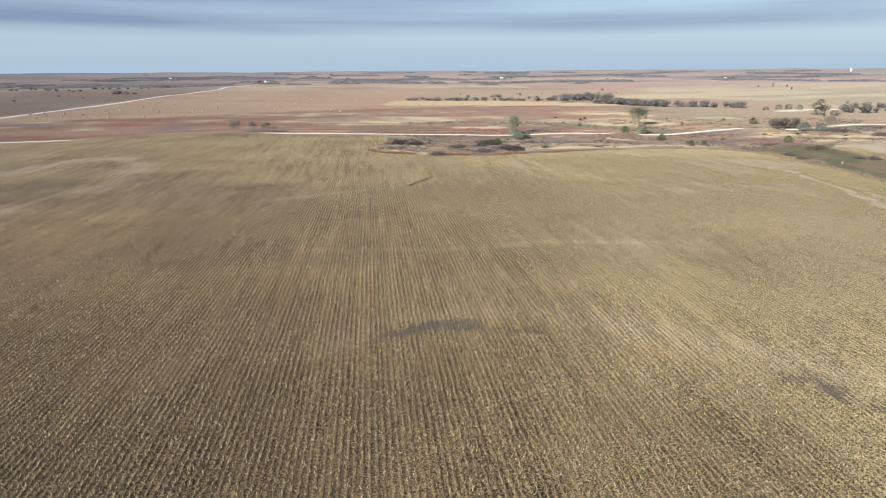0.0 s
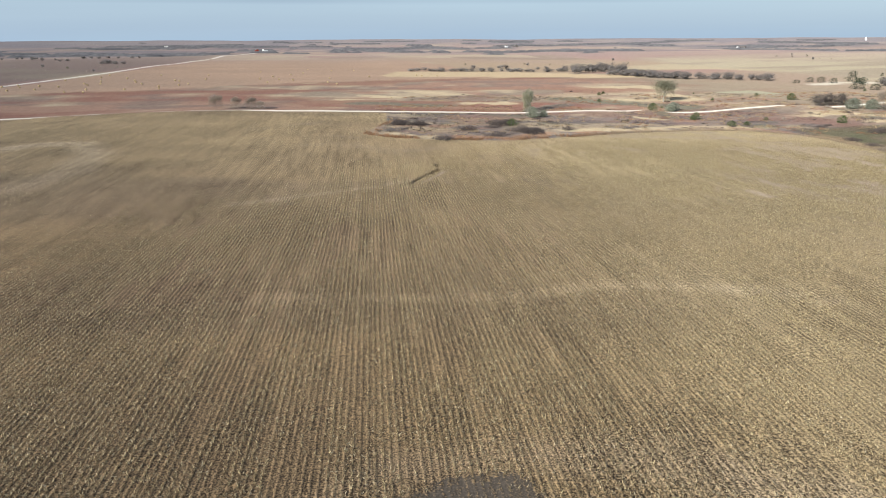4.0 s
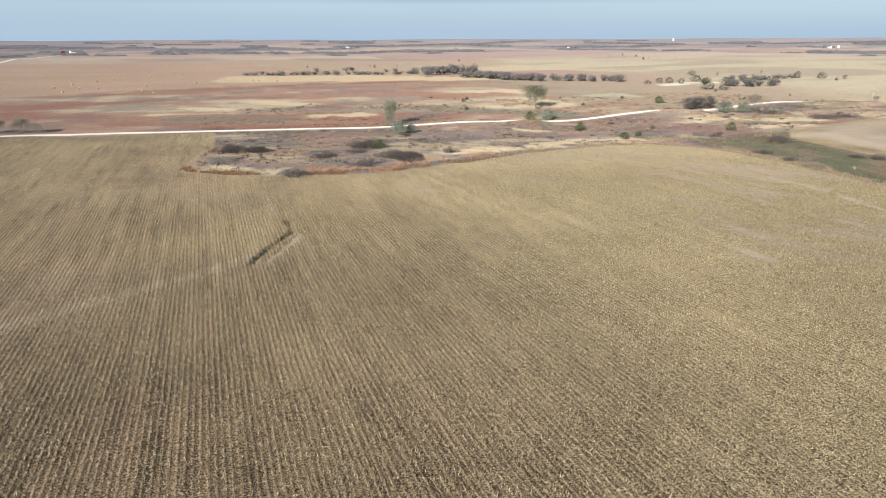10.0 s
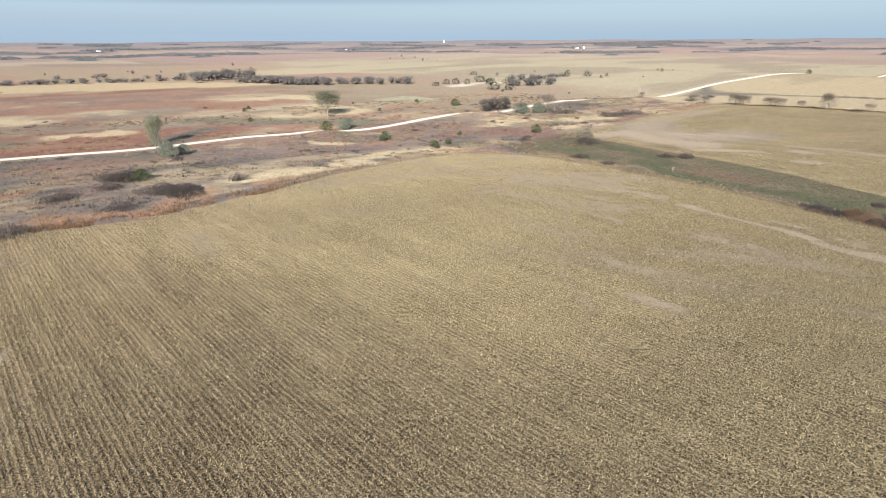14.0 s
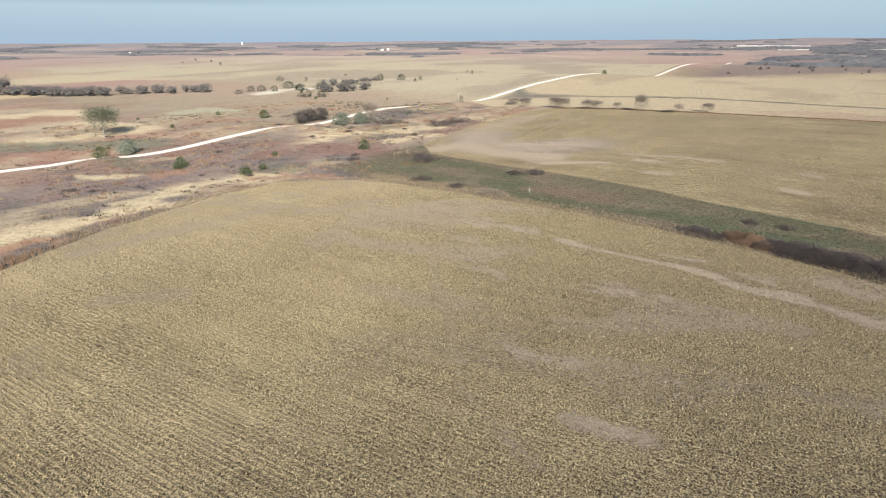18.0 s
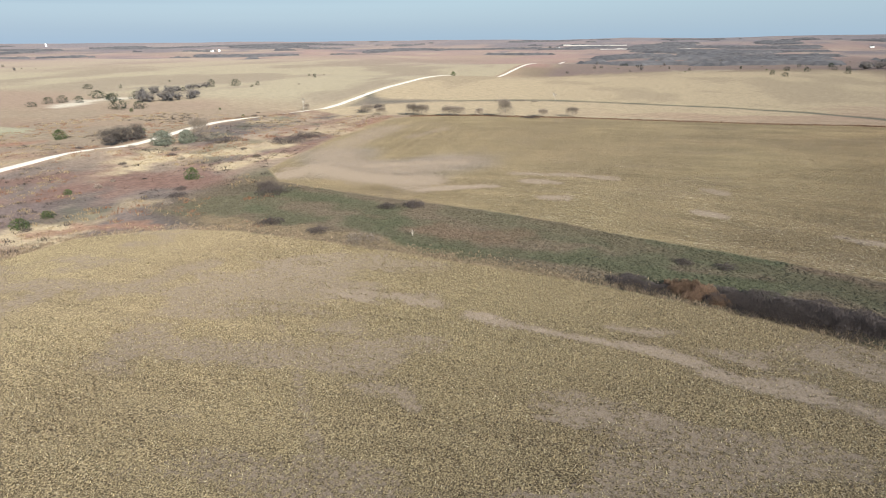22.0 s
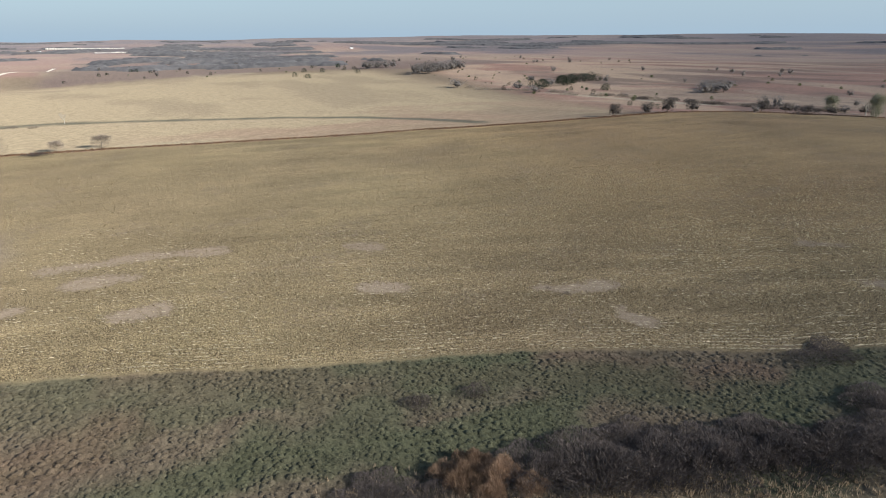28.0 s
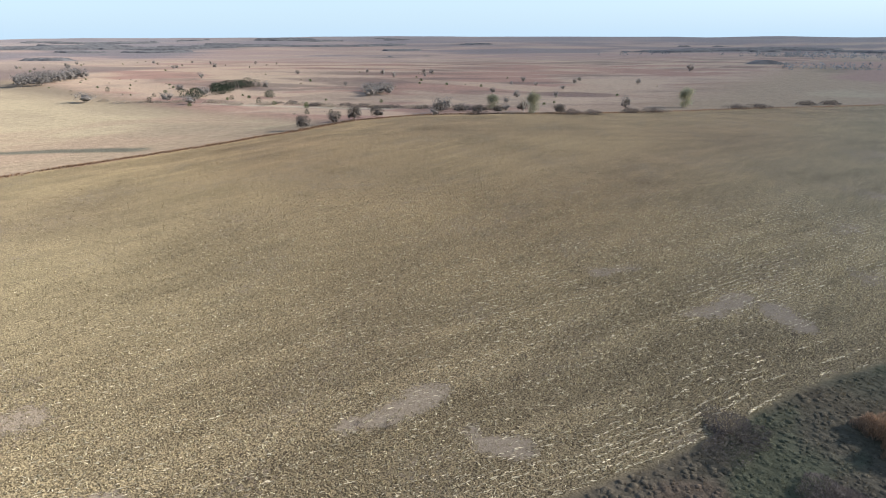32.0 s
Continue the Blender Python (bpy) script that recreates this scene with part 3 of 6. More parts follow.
def cover(x, y):
    """Colour of what grows, the weight of drilled crop, and how bare it is."""
    x, y = np.asarray(x, float), np.asarray(y, float)
    wob = (fbm(x, y, 14, 3, 3) - 0.5) * 5
    big, small, streaks = fbm(x, y, 330, 11, 4), fbm(x, y, 38, 12, 4), fbm(x * 0.5, y, 60, 13, 4)
    c = np.zeros(x.shape + (3,)) + np.array(DUN)
    # open country: fields of pale and rust grass
    c = blend(c, TAN, step(big, 0.42, 0.5))
    c = blend(c, ROSE, step(fbm(x, y, 420, 15, 4), 0.5, 0.58))
    c = blend(c, PALE, step(fbm(x, y, 300, 16, 3), 0.56, 0.62) * 0.9)
    # rust pasture north of the road
    north = step(y + wob, 446, 452) * step(x, -345, -340) * (1 - step(x + 0.25 * (y - 446) + wob * 6, 420, 520)) * (1 - step(y + wob * 12, 860, 960))
    c = blend(c, lin(167, 126, 102, 0.62), north * 0.92)
    fine_streak = fbm(x * 0.7, y * 1.1, 20, 14, 4)
    c = blend(c, PALE, north * step(streaks * 0.55 + fine_streak * 0.45, 0.47, 0.62) * 0.75)
    c = blend(c, GREYBROWN, north * step(fbm(x * 0.7, y, 26, 17, 4), 0.47, 0.62) * 0.6)
    c = blend(c, lin(152, 101, 80, 0.60), north * step(fbm(x * 0.4, y * 1.2, 40, 18, 4), 0.50, 0.64) * 0.75)
    c = blend(c, lin(164, 146, 118, 0.6), north * step(x + wob * 4, 200, 330) * (0.55 + 0.35 * step(fbm(x, y, 45, 119, 4), 0.42, 0.58)))
    hay = edge_distance(x, y + wob * 4, [(-345, 600), (-200, 655), (-60, 760), (60, 800), (130, 830), (150, 1200), (60, 1500), (-345, 1500)])
    hay_tone = fbm(x * 0.6, y, 45, 19, 4)[..., None]
    hay_color = np.array(lin(168, 138, 112, 0.62)) * (1 - hay_tone) + np.array(lin(190, 154, 121, 0.62)) * hay_tone
    c = c * (1 - step(hay, -3, 6)[..., None]) + hay_color * step(hay, -3, 6)[..., None]
    strip = edge_distance(x, y + wob * 2, [(10, 870), (120, 850), (330, 800), (345, 850), (200, 1000), (40, 1010)])
    c = blend(c, lin(200, 174, 130, 0.62), step(strip, -3, 5))
    c = blend(c, GREYBROWN, (1 - step(x + wob, -375, -362)) * step(y, 430, 500) * 0.8)
    # pale farmland east of the hedge
    east = step(x + wob, 424, 432) * step(y + wob, -20, 30) * (1 - step(x + wob * 8, 930, 1010)) * (1 - step(y + wob, 436, 441))
    c = blend(c, lin(194, 172, 132, 0.60), east)
    c = blend(c, lin(182, 148, 120, 0.57), east * (1 - step(x, 480, 620)) * (1 - step(y, 180, 300)) * step(fbm(x, y * 0.6, 60, 222, 4), 0.44, 0.58) * 0.7)
    c = blend(c, lin(170, 150, 118, 0.58), east * step(streaks, 0.5, 0.64) * 0.6)
    between = step(x + wob * 5, 320, 400) * (1 - step(x + wob * 5, 560, 660)) * step(y + wob, 456, 480) * (1 - step(y + wob * 5, 850, 950))
    c = blend(c, lin(172, 151, 122, 0.6), between * 0.7)
    ne = step(y + wob, 452, 458) * step(x - 0.1 * (y - 446) + wob * 4, 480, 540) * (1 - step(x + wob * 6, 1350, 1500)) * (1 - step(y + wob * 6, 1500, 1600))
    c = blend(c, lin(188, 173, 138, 0.60), ne * 0.95)
    c = blend(c, lin(160, 140, 118, 0.56), ne * step(fbm(x * 0.5, y, 90, 22, 4), 0.5, 0.62) * 0.6)
    bank = line_distance(x + wob, y + wob, [(440, 640), (475, 655), (505, 640)])
    c = blend(c, lin(214, 202, 176, 0.62), 1 - step(bank, 7, 14))
    way = line_distance(x, y, WATERWAY)
    c = blend(c, lin(108, 106, 88, 0.6), (1 - step(way + wob * 0.8, 2, 7)) * 0.9)
    wedge = edge_distance(x, y + wob, [(500, 437), (558, 441), (537, 415), (528, 368), (519, 368), (507, 400)])
    c = blend(c, lin(134, 122, 106, 0.6), step(wedge, -4, 6) * 0.85)
    # red rangeland to the south-east
    south = (1 - step(y + 0.12 * (x - 430) + wob * 2, -20, 20)) * step(x + wob, 300, 420)
    c = blend(c, lin(176, 131, 112, 0.64), south * 0.92)
    along, away = (x + y) * 0.7, (x - y) * 0.7
    c = blend(c, lin(196, 170, 140, 0.64), south * step(fbm(along * 0.3, away * 1.2, 50, 221, 4), 0.5, 0.62) * 0.7)
    c = blend(c, lin(132, 110, 98, 0.6), south * step(fbm(along * 0.3, away * 1.2, 42, 223, 4), 0.52, 0.64) * 0.7)
    c = blend(c, lin(200, 170, 138, 0.64), south * step(fbm(x, y * 2.2, 110, 21, 4), 0.5, 0.62) * 0.8)
    c = blend(c, GREYBROWN, south * step(small, 0.56, 0.7) * 0.35)
    sand = line_distance(x, y, [(585, -42), (520, -62), (455, -78)]) + wob * 1.4
    c = blend(c, lin(206, 190, 160, 0.62), (1 - step(sand, 2, 6)) * 0.9)
    brake = edge_distance(x + wob * 5, y + wob * 5, [(960, 380), (1050, 60), (960, -40), (1100, -330), (1700, -350), (1750, 420), (1300, 420)])
    c = blend(c, lin(140, 118, 108, 0.6), step(brake, -15, 25) * 0.9)
    # scrub between the fields and the road
    scrub = edge_distance(x, y + wob * 0.5, [(8, 440), (8, 330), (60, 305), (125, 328), (190, 338), (206, 322), (215, 300), (270, 344), (406, 358), (428, 350), (450, 440)])
    sw = step(scrub, -3, 3)
    c = blend(c, lin(138, 121, 110, 0.58), sw)
    c = blend(c, lin(116, 106, 98, 0.56), sw * step(fbm(x * 0.8, y * 1.8, 17, 122, 5), 0.5, 0.62) * 0.7)
    c = blend(c, lin(186, 160, 128, 0.62), sw * step(x + wob * 3, 230, 300) * step(fbm(x * 0.7, y * 1.4, 34, 124, 4), 0.36, 0.5) * 0.75)
    c = blend(c, lin(198, 174, 132, 0.64), sw * step(fbm(x * 0.8, y * 1.6, 22, 23, 5), 0.52, 0.66) * 0.6)
    c = blend(c, lin(156, 120, 102, 0.58), sw * step(fbm(x * 0.8, y * 1.6, 24, 24, 5), 0.53, 0.65) * 0.7)
    c = blend(c, lin(112, 114, 92, 0.6), sw * step(fbm(x, y, 30, 25, 4), 0.6, 0.7) * 0.6)
    shift_x, shift_y = (fbm(x, y, 9, 323, 4) - 0.5) * 16, (fbm(x, y, 9, 324, 4) - 0.5) * 16
    for patch, wide, tone in PATCHES:
        c = blend(c, PATCH_TONES[tone], (1 - step(line_distance(x + shift_x, y + shift_y, patch), wide * 0.45, wide * 1.15)) * 0.85 * (1 - step(y, 640, 760)))
    brush = line_distance(x, y, [(108, 456), (122, 474), (138, 490)]) + wob * 1.5
    c = blend(c, lin(120, 114, 104, 0.62), (1 - step(brush, 3, 10)) * 0.8)
    # the wet draw between the two fields
    draw = line_distance(x, y, CREEK) + wob * 0.6
    dw = (1 - step(draw, 24, 30)) * (1 - step(y, 340, 356))
    c = blend(c, lin(128, 113, 96, 0.72), dw)
    c = blend(c, lin(110, 101, 86, 0.66), dw * step(fbm(x * 1.1, y * 0.6, 18, 129, 4), 0.5, 0.62) * 0.7)
    lush = fbm(x * 1.4, y * 0.6, 13, 127, 4)
    c = blend(c, GREEN, dw * step(lush, 0.5, 0.62) * (0.55 + 0.3 * (1 - step(y, 190, 240))))
    sway_x, sway_y = (fbm(x, y, 7, 333, 4) - 0.5) * 9, (fbm(x, y, 7, 334, 4) - 0.5) * 9
    for patch, wide, tone in DRAW_PATCHES:
        c = blend(c, PATCH_TONES[tone], dw * (1 - step(line_distance(x + sway_x, y + sway_y, patch), wide * 0.4, wide * 1.3)) * 0.7)
    c = blend(c, lin(98, 100, 74, 0.66), dw * (1 - step(y + wob, 120, 150)) * 0.5)
    c = c * (1 + dw[..., None] * np.array([-0.12, -0.13, -0.25]))
    # the drilled fields
    fa, fb = edge_distance(x, y, FIELD_A) + wob * 0.3, edge_distance(x, y, FIELD_B) + wob * 0.3
    crop = np.maximum(step(fa, -0.6, 0.8), step(fb, -0.6, 0.8))
    tone = fbm(x, y, 60, 29, 3)[..., None]
    straw = np.array(lin(178, 150, 106, 0.62)) * (1 - tone) + np.array(lin(198, 172, 116, 0.62)) * tone
    arc = line_distance(x, y, [(-115, 205), (-114, 224), (-104, 244), (-99, 268), (-104, 297), (-118, 320), (-136, 323), (-148, 309), (-155, 282)]) + wob
    straw = blend(straw, lin(214, 188, 142, 0.66), (1 - step(arc, 2, 10)) * 0.9)
    trail = line_distance(x, y, [(-37, 217), (-25, 222.6), (-12, 230), (1, 236), (13, 243)]) + wob * 0.4
    straw = blend(straw, lin(224, 202, 158, 0.78), (1 - step(trail, 0.6, 3)) * 0.7)
    # shade in the gully's holes, painted as a ragged dark strip
    gully_shade = line_distance(x, y, GULLY) + (fbm(x, y, 1.8, 44, 2) - 0.5) * 1.8
    straw = blend(straw, lin(66, 54, 42, 0.5), (1 - step(gully_shade, 0.0, 0.7)) * 0.9 * step(fbm(x, y, 5, 46, 2), 0.3, 0.5))
    straw = blend(straw, lin(146, 126, 98, 0.62), step(fbm(x * 0.5, y, 75, 131, 4), 0.5, 0.66) * (1 - step(x, 20, 110)) * 0.5)
    sandy = line_distance(x, y, [(300, 332), (284, 322), (281, 303), (284, 290), (294, 281)]) + wob * 2.5
    straw = blend(straw, lin(188, 168, 146, 0.62), (1 - step(sandy, 5, 24)) * 0.9)
    for chaff, wide in CHAFF:
        straw = blend(straw, lin(204, 178, 134, 0.66), (1 - step(line_distance(x, y, chaff) + wob * 0.8, 0.5, wide)) * 0.7)
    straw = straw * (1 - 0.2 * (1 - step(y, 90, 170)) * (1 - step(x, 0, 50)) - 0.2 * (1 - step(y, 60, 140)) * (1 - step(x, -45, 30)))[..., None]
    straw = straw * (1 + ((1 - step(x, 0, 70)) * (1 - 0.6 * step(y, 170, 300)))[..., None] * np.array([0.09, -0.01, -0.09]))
    # glare and grazing-view brightness painted into the straw, zone by zone
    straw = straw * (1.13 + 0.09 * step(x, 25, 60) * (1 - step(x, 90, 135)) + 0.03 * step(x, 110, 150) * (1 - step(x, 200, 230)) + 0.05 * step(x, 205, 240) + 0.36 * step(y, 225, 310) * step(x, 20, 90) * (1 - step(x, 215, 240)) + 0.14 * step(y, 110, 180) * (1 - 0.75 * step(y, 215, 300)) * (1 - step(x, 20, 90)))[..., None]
    sallow = (step(x, 10, 100) * (1 - 0.7 * (1 - step(y, 60, 180)) * step(x, 200, 260)))[..., None]
    straw = straw * (1 + sallow * np.array([-0.04, 0.01, 0.05]))
    straw = straw * (1 + (step(x, 200, 260) * (1 - step(y, 80, 200)))[..., None] * np.array([0.11, 0.0, -0.08]))
    straw = straw * (1 + (step(y, 150, 260) * (1 - step(x, 0, 80)))[..., None] * np.array([-0.03, 0.0, 0.07]))
    swath = fbm(fb * 1.25, (x * 0.42 + y * 0.9) * 0.13, 3.4, 141, 4)
    straw = straw * (1 + ((step(swath, 0.34, 0.66) - 0.5) * step(fb, 0, 3) * (0.34 - 0.2 * step(fb, 15, 60)) * (1 - 0.4 * step(y, 190, 250)))[..., None])
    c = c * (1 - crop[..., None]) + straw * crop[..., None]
    hedge = line_distance(x, y, HEDGE)
    hw = 1 - step(hedge + wob * 0.3, 1.2, 2.6)
    c = blend(c, lin(150, 116, 92, 0.6), hw)
    # far country: plough land, dusky belts of timber ground, haze painted in as mauve-grey
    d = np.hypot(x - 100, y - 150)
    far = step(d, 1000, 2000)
    belt = timber_belt(x, y)
    c = blend(c, lin(186, 164, 134, 0.62), step(fbm(x, y, 260, 46, 4), 0.52, 0.58) * far * 0.7)
    c = blend(c, lin(156, 126, 118, 0.62), step(fbm(x, y, 300, 47, 4), 0.54, 0.6) * far * 0.7)
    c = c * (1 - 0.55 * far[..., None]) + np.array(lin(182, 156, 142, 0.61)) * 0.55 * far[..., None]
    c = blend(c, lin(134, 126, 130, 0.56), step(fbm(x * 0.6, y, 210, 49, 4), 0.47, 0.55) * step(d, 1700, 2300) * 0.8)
    c = blend(c, lin(122, 114, 112, 0.6), step(belt, 0.58, 0.62) * far * 0.9)
    # last of the distance haze, put into the ground colour
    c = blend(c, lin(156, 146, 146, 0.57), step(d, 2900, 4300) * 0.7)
    c = c * 0.80 + 0.20 * c.mean(axis=-1, keepdims=True)
    return c, crop * (1 - hw), bare_soil(x, y) * crop


def mesh_of(name, verts, faces):
    """A mesh from arrays of corners and of triangles or quads."""
    verts, faces = np.asarray(verts, np.float32), np.asarray(faces, np.int32)
    me = bpy.data.meshes.new(name)
    n, k = faces.shape
    me.vertices.add(len(verts))
    me.vertices.foreach_set("co", verts.ravel())
    me.loops.add(n * k)
    me.loops.foreach_set("vertex_index", faces.ravel())
    me.polygons.add(n)
    me.polygons.foreach_set("loop_start", np.arange(0, n * k, k, dtype=np.int32))
    me.update(calc_edges=True)
    return me


def axis(lo, hi, fine, last):
    mid = list(np.arange(lo, hi + 0.1, fine))
    up, down, s = [], [], fine
    a, b = mid[-1], mid[0]
    while a < last or b > -last:
        s *= 1.06
        a, b = a + s, b - s
        up.append(a)
        down.append(b)
    return np.array(down[::-1] + mid + up)


gx = np.union1d(np.union1d(axis(-240, 480, 4.0, 4900), np.arange(0.5, 30, 0.75)), np.arange(90.6, 300, 1.35))
gy = np.union1d(np.union1d(axis(-300, 510, 4.0, 4900), np.arange(225.5, 265, 0.75)), np.union1d(np.arange(84.4, 97, 0.9), np.arange(100.6, 352, 1.35)))
GX, GY = np.meshgrid(gx, gy)
flat_x, flat_y = GX.ravel(), GY.ravel()
flat_z = land(flat_x, flat_y)
row_n = len(gx)
corner = (np.arange(len(gy) - 1)[:, None] * row_n + np.arange(row_n - 1)[None, :]).ravel()
ground_mesh = mesh_of("ground", np.stack([flat_x, flat_y, flat_z], 1), np.stack([corner, corner + 1, corner + row_n + 1, corner + row_n], 1))
ground_mesh.shade_smooth()
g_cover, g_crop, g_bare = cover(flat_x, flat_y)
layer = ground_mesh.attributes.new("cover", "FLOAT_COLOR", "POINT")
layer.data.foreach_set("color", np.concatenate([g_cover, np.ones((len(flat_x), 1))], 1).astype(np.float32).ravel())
for label, values in (("crop", g_crop), ("bare", g_bare)):
    layer = ground_mesh.attributes.new(label, "FLOAT", "POINT")
    layer.data.foreach_set("value", values.astype(np.float32))
ground_mesh.materials.append(M_GROUND)
tagged(new("ground", ground_mesh), "rolling autumn farmland of stubble fields and rust-coloured pasture", "ground", kind="structure")


def at(x, y):
    return float(land(np.array([x]), np.array([y]))[0])


def road(label, line, width, lift=0.12, thick=0.5):
    """A crowned gravel road along a line, with sloping shoulders."""
    pts = []
    for (ax, ay), (bx, by) in zip(line, line[1:]):
        n = max(2, int(math.hypot(bx - ax, by - ay) / 8))
        pts += [(ax + (bx - ax) * i / n, ay + (by - ay) * i / n) for i in range(n)]
    pts.append(line[-1])
    pts = np.array(pts, float)
    d = np.gradient(pts, axis=0)
    d /= np.linalg.norm(d, axis=1)[:, None]
    side = np.stack([d[:, 1], -d[:, 0]], 1)
    wave = (fbm(pts[:, 0], pts[:, 1], 12, 61, 3) - 0.5) * 1.0
    rows = []
    for u, z in ((-0.5, -thick), (-0.44, 0.0), (-0.2, 0.07), (0.0, 0.1), (0.2, 0.07), (0.44, 0.0), (0.5, -thick)):
        p = pts + side * (u * width + wave * (1 if abs(u) > 0.4 else 0))[:, None]
        zz = np.maximum(land(pts[:, 0], pts[:, 1]), land(p[:, 0], p[:, 1])) + lift + z
        rows.append(np.concatenate([p, zz[:, None]], 1))
    v = np.stack(rows, 1)
    n, k = v.shape[:2]
    c = (np.arange(n - 1)[:, None] * k + np.arange(k - 1)[None, :]).ravel()
    me = mesh_of("road", v.reshape(-1, 3), np.stack([c, c + 1, c + k + 1, c + k], 1))
    me.flip_normals()
    me.shade_smooth()
    me.materials.append(M_GRAVEL)
    return tagged(new("road", me), label, "road", kind="structure")


road("pale limestone gravel section road running dead straight", [(-900, 446), (1560, 446)], 5.8)
road("distant pale gravel road along the hay meadow", [(-355, -300), (-355, 2500)], 7.6)


# ---- helpers for things ----
def part(name, me, material, parent=None, label=""):
    """Links a mesh as one object, under a thing or a part."""
    if isinstance(me, bmesh.types.BMesh):
        bm, me = me, bpy.data.meshes.new(name)
        bm.to_mesh(me)
        bm.free()
    me.materials.append(material)
    ob = new(name, me)
    ob.parent = parent
    return tagged(ob, label)


def blades(rng, base, length, width, lean, up=(0, 0, 1), toward=None):
    """Loose thin triangles that rise from the points of base. lean: 0 upright, 1 lying flat."""
    n = len(base)
    turn, tip = rng.uniform(0, 2 * np.pi, n), rng.uniform(0, 1, n) ** 0.7 * lean
    way = np.stack([np.cos(turn) * tip, np.sin(turn) * tip, np.sqrt(np.maximum(1 - tip * tip, 0.02))], 1)
    if toward is not None:
        way = way * 0.6 + toward
        way /= np.linalg.norm(way, axis=1)[:, None]
    cross = rng.uniform(0, 2 * np.pi, n)
    side = np.stack([np.cos(cross), np.sin(cross), np.zeros(n)], 1)
    v = np.stack([base - side * (width / 2)[:, None], base + side * (width / 2)[:, None], base + way * length[:, None]], 1)
    return v.reshape(-1, 3)


def flakes(rng, centre, size):
    """Loose leaf-like triangles, turned at random, about the points given."""
    n = len(centre)
    a = rng.normal(size=(n, 3, 3))
    a /= np.linalg.norm(a, axis=2)[..., None]
    return (centre[:, None, :] + a * size[:, None, None] * 0.6).reshape(-1, 3)


def soup(name, verts, tint=None):
    """A mesh of loose triangles; tint: one colour for each triangle."""
    me = mesh_of(name, verts, np.arange(len(verts)).reshape(-1, 3))
    if tint is not None:
        layer = me.attributes.new("tint", "FLOAT_COLOR", "POINT")
        full = np.concatenate([np.repeat(tint, 3, 0), np.ones((len(verts), 1))], 1)
        layer.data.foreach_set("color", full.astype(np.float32).ravel())
    return me


def tubes(name, segments, sides=5):
    """Tapered round limbs in one mesh: start, end, radius at both."""
    verts, faces = [], []
    ring = [(math.cos(2 * math.pi * i / sides), math.sin(2 * math.pi * i / sides)) for i in range(sides)]
    for p, q, r0, r1 in segments:
        d = (q - p).normalized()
        u = d.orthogonal().normalized()
        w = d.cross(u)
        k = len(verts)
        verts += [tuple(p + (u * c + w * s) * r0) for c, s in ring] + [tuple(q + (u * c + w * s) * r1) for c, s in ring]
        faces += [(k + i, k + (i + 1) % sides, k + sides + (i + 1) % sides, k + sides + i) for i in range(sides)]
    me = mesh_of(name, verts, faces)
    me.shade_smooth()
    return me


def limbs(rng, height, spread, stems=1, levels=3, fork=3, upright=0.6, trunk=0.35, girth=0.03):
    """Branching limbs: the segments, and the points near which leaves or twigs grow."""
    segs, tips = [], []

    def grow(p, d, length, r, level):
        mid = p + d * length * 0.5 + Vector(rng.normal(size=3)) * length * 0.05
        end = p + d * length + Vector(rng.normal(size=3)) * length * 0.08
        segs.append((p, mid, r, r * 0.82))
        segs.append((mid, end, r * 0.82, r * 0.62))
        if level >= levels - 1:
            tips.extend([mid, end])
        if level == levels:
            return
        for i in range(fork):
            a = 2 * math.pi * (i + rng.uniform(-0.3, 0.3)) / fork + level
            out = Vector((math.cos(a) * spread / height * 1.5, math.sin(a) * spread / height * 1.5, upright))
            grow(end if i else mid.lerp(end, 0.7), (out * 0.8 + d * 0.6).normalized(), length * rng.uniform(0.6, 0.85), r * 0.58, level + 1)

    for s in range(stems):
        a = 2 * math.pi * s / max(stems, 1)
        off = Vector((math.cos(a), math.sin(a), 0)) * (spread * 0.12 if stems > 1 else 0)
        d = Vector((off.x * 0.9 / max(spread, 0.1), off.y * 0.9 / max(spread, 0.1), 1)).normalized()
        grow(off - Vector((0, 0, 0.3)), d, height * trunk, height * girth, 0)
    top = max(t.z for t in tips)
    wide = max(math.hypot(t.x, t.y) for t in tips)
    fit = Vector((spread * 0.46 / wide, spread * 0.46 / wide, height * 0.94 / top))
    segs = [(p * fit, q * fit, r0, r1) for p, q, r0, r1 in segs]
    return segs, np.array([t * fit for t in tips])


def crown_points(rng, tips, n, height, spread, low, jitter, fill=0.5):
    """Some about the limb ends, the rest filling a lumpy round crown."""
    k = int(n * (1 - fill))
    a = tips[rng.integers(0, len(tips), k)] + rng.normal(size=(k, 3)) * jitter
    d = rng.normal(size=(n - k, 3))
    d /= np.linalg.norm(d, axis=1)[:, None]
    lump = 1 + 0.22 * np.sin(3.1 * d[:, 0] * 2 + 1) * np.cos(4.3 * d[:, 1] * 2) + 0.15 * np.sin(7 * d[:, 2] + 3 * d[:, 0])
    r = rng.uniform(0.2, 1, n - k) ** 0.45 * lump
    mid, half = height * (1 + low) / 2, height * (1 - low) / 2
    b = np.stack([d[:, 0] * r * spread * 0.46, d[:, 1] * r * spread * 0.46, mid + d[:, 2] * r * half], 1)
    c = np.concatenate([a, b])
    c[:, 2] = np.clip(c[:, 2], 0.15, height)
    return c


